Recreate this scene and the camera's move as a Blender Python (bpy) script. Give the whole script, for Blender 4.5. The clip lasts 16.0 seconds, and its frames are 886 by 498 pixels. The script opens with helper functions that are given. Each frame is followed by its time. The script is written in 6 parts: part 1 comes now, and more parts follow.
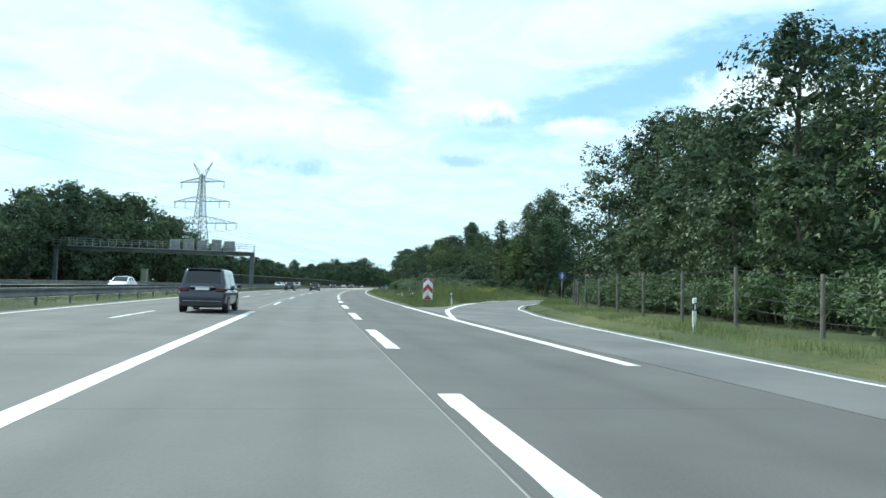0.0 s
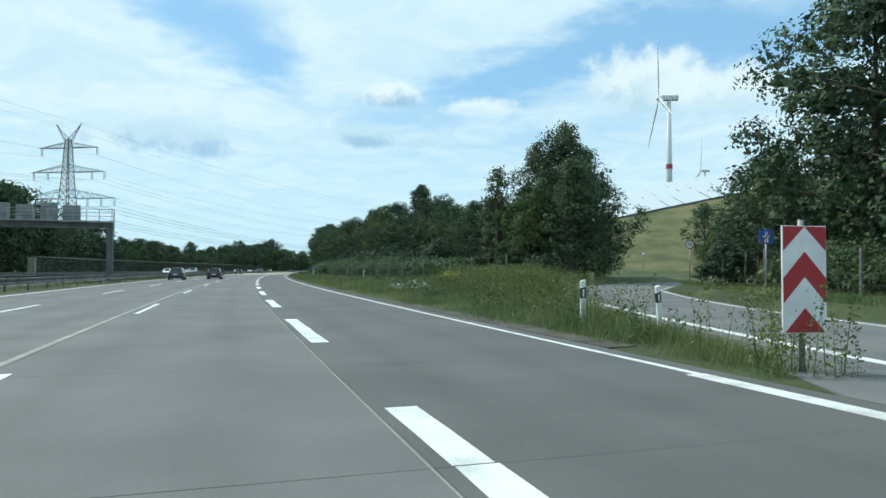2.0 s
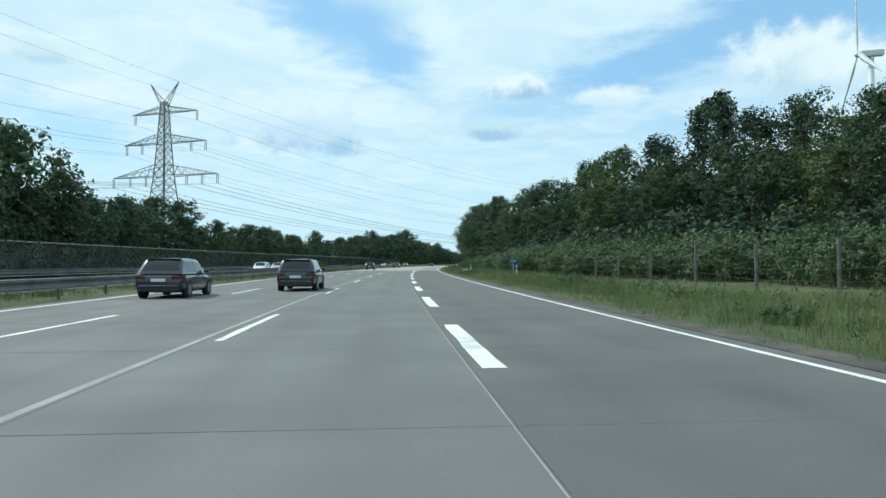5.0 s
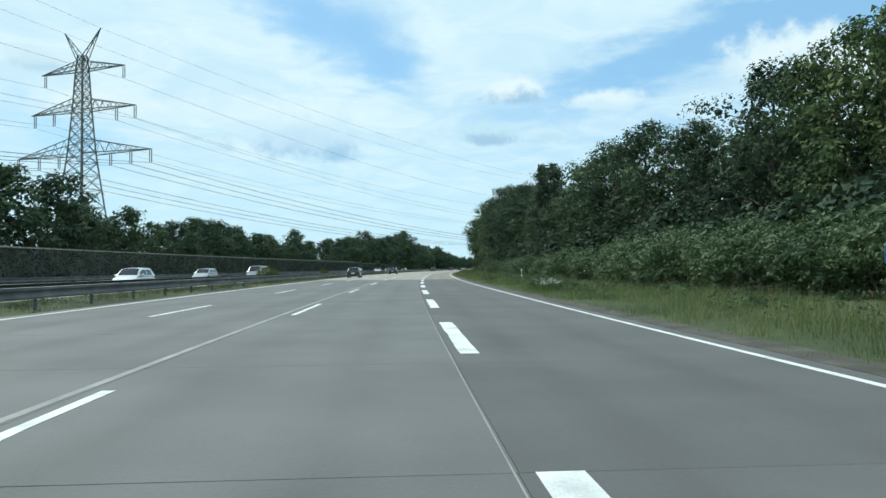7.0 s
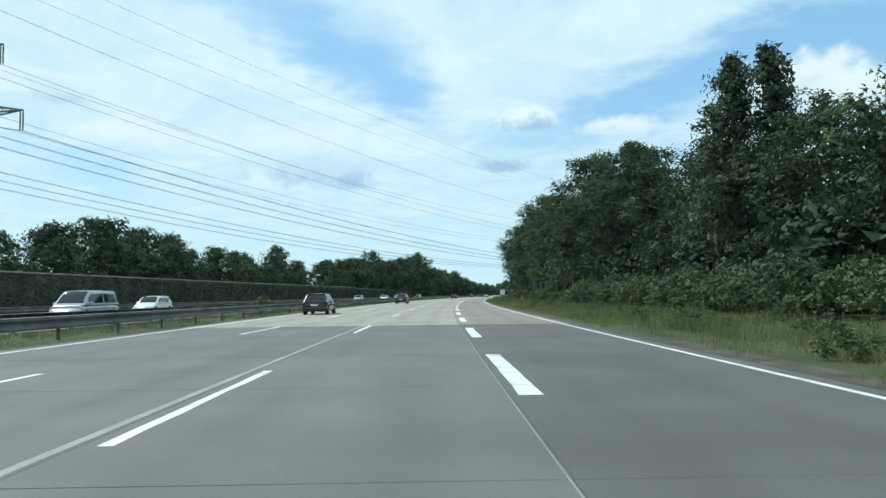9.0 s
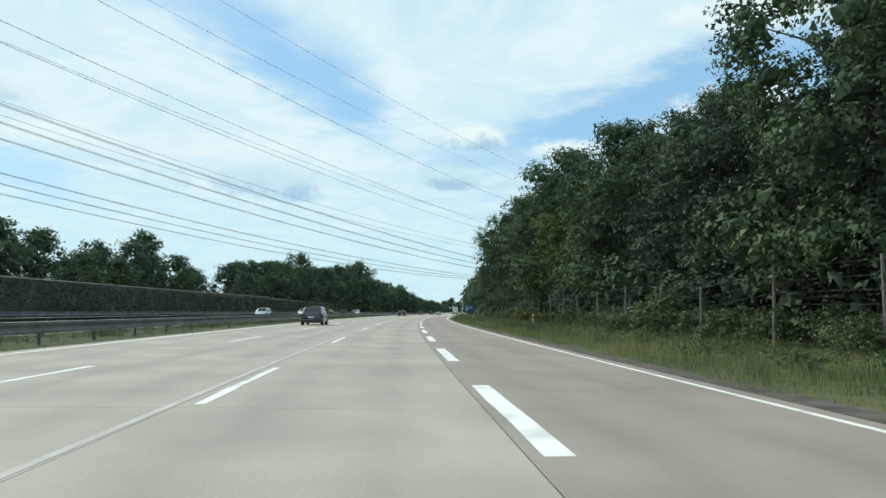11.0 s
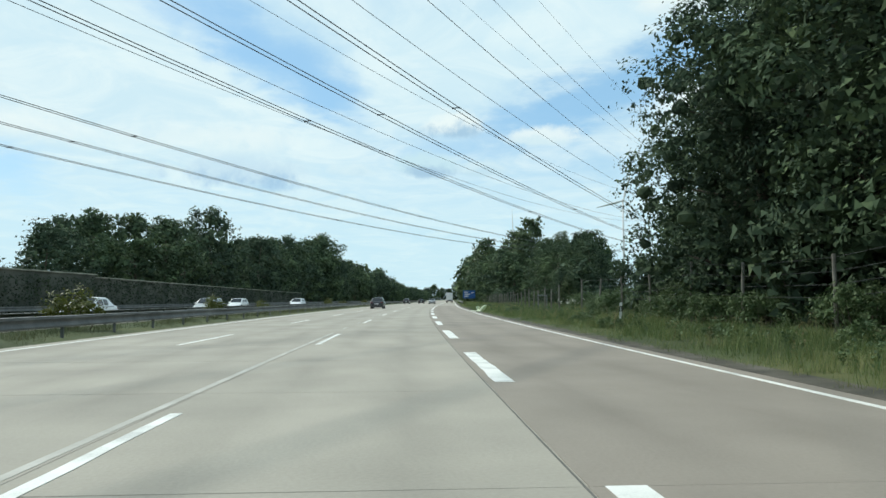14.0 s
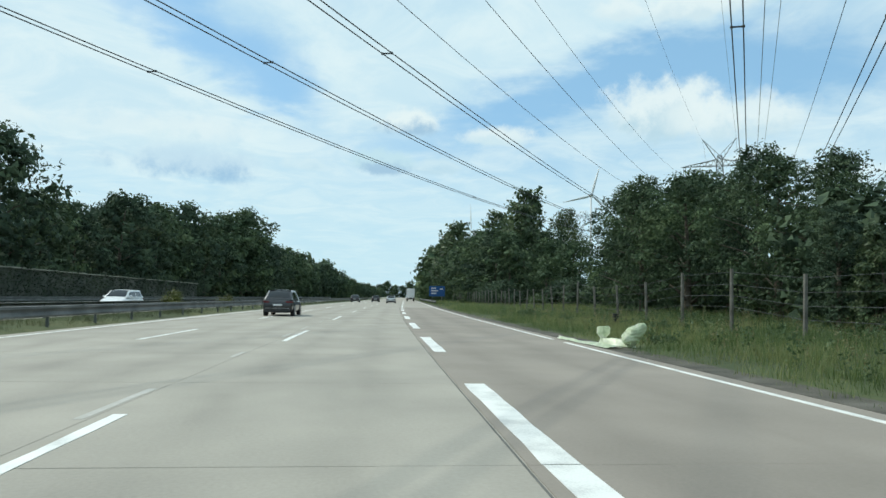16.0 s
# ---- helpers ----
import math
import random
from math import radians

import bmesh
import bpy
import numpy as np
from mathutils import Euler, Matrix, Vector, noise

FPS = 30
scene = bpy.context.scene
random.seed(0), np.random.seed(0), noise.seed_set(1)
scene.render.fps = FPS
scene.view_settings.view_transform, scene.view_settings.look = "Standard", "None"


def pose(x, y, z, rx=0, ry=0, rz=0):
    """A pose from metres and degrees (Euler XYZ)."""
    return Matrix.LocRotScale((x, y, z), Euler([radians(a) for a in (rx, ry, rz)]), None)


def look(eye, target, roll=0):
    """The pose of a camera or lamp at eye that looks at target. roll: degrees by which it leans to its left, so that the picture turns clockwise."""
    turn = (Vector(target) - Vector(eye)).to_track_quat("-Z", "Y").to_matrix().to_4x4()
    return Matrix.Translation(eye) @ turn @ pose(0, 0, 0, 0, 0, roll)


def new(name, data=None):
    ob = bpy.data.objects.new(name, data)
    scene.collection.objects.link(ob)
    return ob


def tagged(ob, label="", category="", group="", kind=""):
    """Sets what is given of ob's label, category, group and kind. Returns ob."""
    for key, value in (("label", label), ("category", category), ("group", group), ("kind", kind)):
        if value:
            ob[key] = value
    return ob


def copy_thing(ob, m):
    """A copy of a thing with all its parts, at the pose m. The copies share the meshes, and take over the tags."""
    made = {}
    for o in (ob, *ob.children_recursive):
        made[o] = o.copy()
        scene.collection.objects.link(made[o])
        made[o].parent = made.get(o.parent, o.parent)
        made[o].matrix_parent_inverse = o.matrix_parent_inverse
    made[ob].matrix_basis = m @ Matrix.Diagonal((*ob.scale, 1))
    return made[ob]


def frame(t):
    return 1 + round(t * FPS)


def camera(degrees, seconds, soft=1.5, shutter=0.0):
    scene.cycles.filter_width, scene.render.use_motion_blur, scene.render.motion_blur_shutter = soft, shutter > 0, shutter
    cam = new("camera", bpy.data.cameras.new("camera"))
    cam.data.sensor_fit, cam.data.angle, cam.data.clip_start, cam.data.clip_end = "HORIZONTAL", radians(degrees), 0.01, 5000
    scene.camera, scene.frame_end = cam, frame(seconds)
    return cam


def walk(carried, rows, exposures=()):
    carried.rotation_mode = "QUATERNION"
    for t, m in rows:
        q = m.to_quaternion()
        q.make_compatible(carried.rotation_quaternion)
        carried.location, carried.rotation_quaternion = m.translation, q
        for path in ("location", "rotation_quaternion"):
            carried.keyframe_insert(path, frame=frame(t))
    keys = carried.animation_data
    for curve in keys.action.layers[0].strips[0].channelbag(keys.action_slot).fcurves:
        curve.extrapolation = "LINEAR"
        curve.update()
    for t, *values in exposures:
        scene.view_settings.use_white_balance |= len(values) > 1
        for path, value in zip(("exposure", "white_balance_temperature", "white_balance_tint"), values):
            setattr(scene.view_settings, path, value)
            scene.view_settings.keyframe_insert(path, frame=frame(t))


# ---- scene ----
# ---------------------------------------------------------------- camera
cam = camera(65.34, 16.0, 1.5)
walk(cam, [
    (0.0, pose(-1.336, -32.034, 1.277, 93.252, -1.815, -10.093)),
    (0.5, pose(-1.324, -22.795, 1.277, 93.146, -1.827, -13.736)),
    (1.0, pose(-1.281, -13.758, 1.277, 92.635, -1.193, -16.920)),
    (1.5, pose(-1.463, -3.902, 1.277, 92.289, -0.911, -18.633)),
    (2.0, pose(-1.431, 5.969, 1.277, 91.791, -0.240, -17.759)),
    (2.5, pose(-1.203, 15.657, 1.277, 91.305, -0.018, -15.523)),
    (3.0, pose(-1.126, 25.853, 1.277, 90.901, 0.085, -12.974)),
    (3.5, pose(-0.945, 36.682, 1.277, 90.835, -0.244, -10.938)),
    (4.0, pose(-0.631, 48.122, 1.277, 90.959, -0.704, -9.178)),
    (4.5, pose(-0.206, 58.860, 1.277, 91.105, -0.284, -7.851)),
    (5.0, pose(0.321, 69.907, 1.277, 91.209, 0.013, -7.196)),
    (5.5, pose(0.954, 81.263, 1.277, 91.272, 0.187, -7.209)),
    (6.0, pose(1.667, 92.802, 1.277, 91.332, 0.289, -7.506)),
    (6.5, pose(2.431, 104.401, 1.277, 91.426, 0.369, -7.697)),
    (7.0, pose(3.214, 115.936, 1.277, 91.592, 0.478, -7.404)),
    (7.5, pose(4.016, 127.410, 1.277, 91.832, 0.616, -6.653)),
    (8.0, pose(4.894, 139.777, 1.277, 92.316, 0.910, -5.737)),
    (8.5, pose(5.869, 152.603, 1.277, 93.031, 0.816, -5.406)),
    (9.0, pose(6.922, 165.282, 1.277, 93.814, 0.706, -6.212)),
    (9.5, pose(8.056, 177.946, 1.277, 94.426, 0.395, -7.292)),
    (10.0, pose(9.274, 190.594, 1.277, 94.866, -0.114, -8.642)),
    (10.5, pose(10.581, 203.180, 1.277, 95.128, -0.608, -9.949)),
    (11.0, pose(11.978, 215.658, 1.277, 95.207, -0.869, -10.902)),
    (11.5, pose(13.469, 227.982, 1.277, 95.094, -0.684, -11.190)),
    (12.0, pose(15.049, 240.152, 1.277, 94.790, -0.052, -10.818)),
    (12.5, pose(16.764, 253.311, 1.277, 94.539, 0.082, -10.695)),
    (13.0, pose(18.716, 266.780, 1.277, 94.178, 0.510, -10.796)),
    (13.5, pose(20.831, 280.873, 1.277, 94.063, 0.615, -11.462)),
    (14.0, pose(23.021, 294.423, 1.277, 94.178, 0.138, -12.532)),
    (14.5, pose(25.210, 307.046, 1.277, 94.257, 0.043, -13.512)),
    (15.0, pose(27.453, 320.292, 1.277, 94.357, -0.489, -14.716)),
    (15.5, pose(29.937, 333.891, 1.277, 94.306, -0.747, -15.757)),
    (16.0, pose(32.688, 348.016, 1.277, 94.024, -0.918, -16.471)),
], exposures=[(0.0, 0.45, 6030, -1), (0.5, 0.16, 6030, -1), (1.0, 0.05, 6030, -1), (9.0, 0.05, 6030, -1), (11.5, 0.05, 6420, 2), (13.5, 0.05, 6420, 2), (15.0, 0.0, 6300, 1), (16.0, -0.03, 6280, 1)])

# ---------------------------------------------------------------- light
SUN_AZ, SUN_EL = radians(-48), radians(46)      # left and ahead of the drive
sun_data = bpy.data.lights.new("sun", "SUN")
sun_data.energy, sun_data.angle, sun_data.color = 3.0, radians(0.9), (1.0, 0.93, 0.82)
sun = new("sun", sun_data)
sun.matrix_world = look((0, 0, 60), (-60 * math.sin(SUN_AZ) * math.cos(SUN_EL), -60 * math.cos(SUN_AZ) * math.cos(SUN_EL), 60 - 60 * math.sin(SUN_EL)))


def build_world():
    """Nishita sky with thin high cloud, a few small cumulus and a pale horizon."""
    w = bpy.data.worlds.new("sky")
    scene.world = w
    w.use_nodes = True
    nt = w.node_tree
    nt.nodes.clear()
    N, L = nt.nodes.new, nt.links.new

    def math_node(op, a, b=None, c=None, clamp=False):
        n = N("ShaderNodeMath")
        n.operation, n.use_clamp = op, clamp
        for i, v in enumerate((a, b, c)):
            if v is None:
                continue
            if isinstance(v, (int, float)):
                n.inputs[i].default_value = v
            else:
                L(v, n.inputs[i])
        return n.outputs[0]

    def smooth(v, lo, hi):
        n = N("ShaderNodeMapRange")
        n.interpolation_type = "SMOOTHSTEP"
        L(v, n.inputs[0])
        n.inputs[1].default_value, n.inputs[2].default_value = lo, hi
        return n.outputs[0]

    def mix(fac, a, b):
        n = N("ShaderNodeMix")
        n.data_type = "RGBA"
        if isinstance(fac, float):
            n.inputs[0].default_value = fac
        else:
            L(fac, n.inputs[0])
        for i, v in ((6, a), (7, b)):
            if isinstance(v, tuple):
                n.inputs[i].default_value = (*v, 1)
            else:
                L(v, n.inputs[i])
        return n.outputs[2]

    sky = N("ShaderNodeTexSky")
    sky.sky_type, sky.sun_disc, sky.sun_elevation, sky.sun_rotation = "NISHITA", False, SUN_EL, SUN_AZ
    sky.air_density, sky.dust_density, sky.ozone_density = 1.0, 0.6, 1.2
    gain = N("ShaderNodeVectorMath")
    gain.operation = "SCALE"
    L(sky.outputs[0], gain.inputs[0])
    gain.inputs[3].default_value = 0.15
    co = N("ShaderNodeTexCoord").outputs["Generated"]
    sep = N("ShaderNodeSeparateXYZ")
    L(co, sep.inputs[0])
    x, y, z = sep.outputs
    az = math_node("ARCTAN2", x, y)
    el = math_node("ARCSINE", z)
    # plane of high cloud, seen in perspective
    zz = math_node("MAXIMUM", math_node("ADD", z, 0.10), 0.03)
    comb = N("ShaderNodeCombineXYZ")
    L(math_node("DIVIDE", x, zz), comb.inputs[0])
    L(math_node("DIVIDE", y, zz), comb.inputs[1])

    def noise_node(scale, detail, rough, vec, distort=0.0):
        n = N("ShaderNodeTexNoise")
        n.inputs["Scale"].default_value, n.inputs["Detail"].default_value = scale, detail
        n.inputs["Roughness"].default_value, n.inputs["Distortion"].default_value = rough, distort
        L(vec, n.inputs["Vector"])
        return n.outputs[0]

    cirrus = noise_node(0.62, 7, 0.56, comb.outputs[0], 0.7)
    wisps = noise_node(2.6, 8, 0.62, comb.outputs[0], 0.9)
    fluff = noise_node(30, 6, 0.62, co)
    fluff2 = noise_node(9, 6, 0.6, co)
    warp_a, warp_e = noise_node(7, 5, 0.55, co), noise_node(6.1, 5, 0.55, comb.outputs[0])
    az_d, el_d = math_node("MULTIPLY", az, 57.2958), math_node("MULTIPLY", el, 57.2958)
    az_w = math_node("MULTIPLY_ADD", math_node("SUBTRACT", warp_a, 0.5), 11.0, az_d)
    el_w = math_node("MULTIPLY_ADD", math_node("SUBTRACT", warp_e, 0.5), 4.5, el_d)

    def patch(a0, e0, wa, we, tilt, amount):
        """A soft tilted patch of more (or less) high cloud, in degrees."""
        c, sn = math.cos(radians(-tilt)), math.sin(radians(-tilt))
        da, de = math_node("SUBTRACT", az_w, a0), math_node("SUBTRACT", el_w, e0)
        u = math_node("ADD", math_node("MULTIPLY", da, c / wa), math_node("MULTIPLY", de, sn / wa))
        v = math_node("ADD", math_node("MULTIPLY", da, -sn / we), math_node("MULTIPLY", de, c / we))
        g = math_node("EXPONENT", math_node("MULTIPLY", math_node("ADD", math_node("MULTIPLY", u, u), math_node("MULTIPLY", v, v)), -1.0))
        return math_node("MULTIPLY", g, amount)

    cover = math_node("MULTIPLY_ADD", math_node("SUBTRACT", cirrus, 0.5), 0.55, 0.60)
    cover = math_node("ADD", cover, math_node("MULTIPLY", math_node("SUBTRACT", wisps, 0.5), 0.45))
    for p in ((-20.4, 17.4, 13.5, 5.0, 12, 0.5), (-7.8, 15.1, 9.4, 2.6, 25, 0.4), (-4.6, 20.6, 9.8, 2.9, 20, -0.61), (2.2, 16.3, 4.6, 1.9, 10, -0.50),
              (15.8, 20.4, 14.0, 2.8, -8, 0.3), (22.4, 15.2, 10.5, 2.0, -15, -0.54), (34.5, 18.6, 8.5, 2.4, -6, -0.61), (-21.3, 9.4, 4.4, 1.6, 28, -0.43),
              (10.5, 15.6, 6.0, 2.4, 0, 0.3), (-26.5, 21.5, 4.0, 2.2, 0, -0.29), (44.5, 17.0, 7.0, 2.4, 0, -0.50), (26.0, 10.5, 6.0, 1.5, 0, -0.18), (30.5, 24.0, 9.0, 2.5, 0, 0.35)):
        cover = math_node("ADD", cover, patch(*p))
    veil = smooth(cover, 0.0, 0.78)
    pale = smooth(el, 0.24, 0.02)                # the sky whitens towards the horizon
    clear = mix(0.65, gain.outputs[0], (0.34, 0.60, 0.87))
    shade_noise = smooth(wisps, 0.35, 0.7)
    base = mix(veil, clear, mix(shade_noise, (0.65, 0.81, 0.92), (0.79, 0.895, 0.95)))
    out = mix(math_node("MULTIPLY", pale, 0.6), base, (0.62, 0.825, 0.93))

    def cloud(a0, e0, wa, we, lit, shade, dense=0.85, edge=0.6):
        """One cumulus at a bearing and height in degrees: bright billowing top, greyer base."""
        nonlocal out
        da = math_node("DIVIDE", math_node("SUBTRACT", az_d, a0), wa)
        de = math_node("DIVIDE", math_node("SUBTRACT", el_d, e0), we)
        flat = math_node("MULTIPLY", math_node("MINIMUM", de, 0.0), 1.5)
        up = math_node("MAXIMUM", de, 0.0)
        d = math_node("SQRT", math_node("ADD", math_node("MULTIPLY", da, da), math_node("ADD", math_node("MULTIPLY", up, up), math_node("MULTIPLY", flat, flat))))
        d = math_node("ADD", d, math_node("MULTIPLY", math_node("SUBTRACT", fluff, 0.5), 1.3))
        d = math_node("ADD", d, math_node("MULTIPLY", math_node("SUBTRACT", fluff2, 0.5), 1.3))
        mask = math_node("MULTIPLY", smooth(d, 1.1, 1.1 - edge), dense)
        rim = smooth(math_node("ADD", math_node("ADD", de, math_node("MULTIPLY", math_node("ABSOLUTE", da), 0.35)), math_node("MULTIPLY", math_node("SUBTRACT", fluff, 0.5), 2.2)), -0.45, 0.4)
        out = mix(mask, out, mix(rim, shade, lit))

    grey, white = (0.41, 0.58, 0.76), (0.86, 0.92, 0.94)
    cloud(-6.0, 12.3, 7.5, 2.0, white, (0.74, 0.86, 0.92), 0.7, 0.9)
    cloud(-4.6, 9.9, 7.4, 2.0, (0.60, 0.75, 0.88), (0.38, 0.57, 0.78), 0.95, 0.7)
    cloud(-20.0, 12.2, 5.0, 2.0, white, (0.74, 0.85, 0.91), 0.7, 0.8)
    cloud(-23.0, 14.8, 3.2, 1.3, (0.66, 0.79, 0.87), (0.50, 0.67, 0.80), 0.75, 0.8)
    cloud(13.9, 14.2, 3.4, 1.6, white, grey, 0.95)
    cloud(11.1, 10.9, 3.4, 1.4, (0.60, 0.78, 0.88), grey, 0.95)
    cloud(16.0, 10.7, 2.4, 0.9, (0.70, 0.83, 0.90), (0.55, 0.72, 0.84), 0.6)
    cloud(20.4, 13.2, 3.6, 1.2, white, (0.70, 0.83, 0.90), 0.85)
    cloud(5.0, 10.5, 3.0, 1.0, (0.78, 0.88, 0.92), (0.58, 0.74, 0.85), 0.5)
    cloud(34.0, 14.6, 5.4, 3.2, white, (0.55, 0.71, 0.82), 0.92)
    cloud(40.0, 13.6, 5.6, 2.4, white, (0.66, 0.79, 0.87), 0.8)
    cloud(36.8, 22.4, 5.0, 1.6, white, (0.70, 0.81, 0.88), 0.85)
    cloud(31.0, 22.6, 2.8, 1.5, white, (0.74, 0.84, 0.90), 0.8)
    cloud(28.0, 26.0, 6.0, 2.6, white, (0.75, 0.83, 0.89), 0.8)
    bg = N("ShaderNodeBackground")
    L(out, bg.inputs[0])
    bg.inputs[1].default_value = 1.0
    L(bg.outputs[0], N("ShaderNodeOutputWorld").inputs[0])


build_world()

# ---------------------------------------------------------------- the line of the road
# s: metres along the drive, e: metres to the right of the block marking
KNOTS = [-300, 9.73, 69.73, 139.73, 209.73, 279.73, 349.73, 419.73, 445, 500, 3000]
BENDS = [0.31, 0.31, 0.722, 0.460, 0.536, 0.507, 0.605, 0.42, 0.42, 0.0, 0.0]
S_TAB = np.arange(-300, 3000, 1.0)
HEAD = np.cumsum(np.interp(S_TAB, KNOTS, BENDS)) / 1000
HEAD -= np.interp(29.73, S_TAB, HEAD)
X_TAB, Y_TAB = np.cumsum(np.sin(HEAD)), np.cumsum(np.cos(HEAD))
X_TAB -= np.interp(29.73, S_TAB, X_TAB)
Y_TAB -= np.interp(29.73, S_TAB, Y_TAB)


def heading(s):
    return float(np.interp(s, S_TAB, HEAD))


def at(s, e, z=0.0):
    h = heading(s)
    return Vector((float(np.interp(s, S_TAB, X_TAB)) + e * math.cos(h), float(np.interp(s, S_TAB, Y_TAB)) - e * math.sin(h), z))


def put(s, e, z=0.0, turn=0.0, size=1.0):
    """A pose on the road: y runs ahead along it, x to the right."""
    return Matrix.Translation(at(s, e, z)) @ Matrix.Rotation(radians(turn) - heading(s), 4, "Z") @ Matrix.Diagonal((size, size, size, 1))


def at_many(s, e, z):
    h = np.interp(s, S_TAB, HEAD)
    return np.stack([np.interp(s, S_TAB, X_TAB) + e * np.cos(h), np.interp(s, S_TAB, Y_TAB) - e * np.sin(h), z + 0 * s], -1)


def ramp_right(s):
    return float(np.interp(s, [-200, 7, 16, 24, 32, 44, 55, 63, 71, 77, 84, 90, 96, 104, 112], [7.1, 7.1, 7.9, 8.7, 9.8, 12.2, 15.7, 19.2, 23.3, 26.6, 32.0, 38.5, 46.5, 60, 78]))


def ramp_left(s):
    return float(np.interp(s, [-200, 26, 34, 38, 46.5, 52, 60, 70, 80, 89, 95, 101, 107, 115, 122], [4.1, 4.1, 5.3, 6.0, 8.2, 9.8, 12.4, 16.0, 20.3, 25.6, 31, 38, 46, 59, 73]))


# ---------------------------------------------------------------- materials
def material(name, colors, scale=4.0, rough=0.8, metal=0.0, bump=0.15, fine=40.0, spread=0.0, through_light=0.0, island=False, spec=0.5, coords="Object"):
    """Procedural paint: two scales of noise between colours, tone that varies piece by piece, fine relief."""
    m = bpy.data.materials.new(name)
    m.use_nodes = True
    nt = m.node_tree
    N, L = nt.nodes.new, nt.links.new
    b = nt.nodes["Principled BSDF"]
    co = N("ShaderNodeTexCoord").outputs["Object"] if coords == "Object" else N("ShaderNodeNewGeometry").outputs["Position"]
    big = N("ShaderNodeTexNoise")
    big.inputs["Scale"].default_value, big.inputs["Detail"].default_value = scale, 6
    L(co, big.inputs["Vector"])
    small = N("ShaderNodeTexNoise")
    small.inputs["Scale"].default_value, small.inputs["Detail"].default_value = fine, 4
    L(co, small.inputs["Vector"])
    add = N("ShaderNodeMath")
    add.operation = "MULTIPLY_ADD"
    L(small.outputs[0], add.inputs[0])
    add.inputs[1].default_value = 0.35
    off = N("ShaderNodeMath")
    off.operation = "SUBTRACT"
    L(big.outputs[0], off.inputs[0])
    off.inputs[1].default_value = 0.175
    L(off.outputs[0], add.inputs[2])
    val = add.outputs[0]
    if island or spread:
        rnd = N("ShaderNodeNewGeometry").outputs["Random Per Island"] if island else N("ShaderNodeObjectInfo").outputs["Random"]
        k = N("ShaderNodeMath")
        k.operation = "MULTIPLY_ADD"
        L(rnd, k.inputs[0])
        k.inputs[1].default_value = spread
        sh = N("ShaderNodeMath")
        sh.operation = "SUBTRACT"
        L(val, sh.inputs[0])
        sh.inputs[1].default_value = spread / 2
        L(sh.outputs[0], k.inputs[2])
        val = k.outputs[0]
    ramp = N("ShaderNodeValToRGB")
    el = ramp.color_ramp.elements
    lo, hi = 0.3, 0.7
    for i, c in enumerate(colors):
        p = lo + (hi - lo) * i / max(len(colors) - 1, 1)
        e = el[i] if i < 2 else el.new(p)
        e.position, e.color = p, (*c, 1)
    if len(colors) == 1:
        el[1].color = (*colors[0], 1)
    L(val, ramp.inputs[0])
    L(ramp.outputs[0], b.inputs["Base Color"])
    b.inputs["Roughness"].default_value, b.inputs["Metallic"].default_value = rough, metal
    b.inputs["Specular IOR Level"].default_value = spec
    if bump:
        bp = N("ShaderNodeBump")
        bp.inputs["Strength"].default_value, bp.inputs["Distance"].default_value = bump, 0.02
        L(small.outputs[0], bp.inputs["Height"])
        L(bp.outputs[0], b.inputs["Normal"])
    if through_light:
        tr = N("ShaderNodeBsdfTranslucent")
        L(ramp.outputs[0], tr.inputs[0])
        mx = N("ShaderNodeMixShader")
        mx.inputs[0].default_value = through_light
        L(b.outputs[0], mx.inputs[1])
        L(tr.outputs[0], mx.inputs[2])
        L(mx.outputs[0], nt.nodes["Material Output"].inputs[0])
    return m


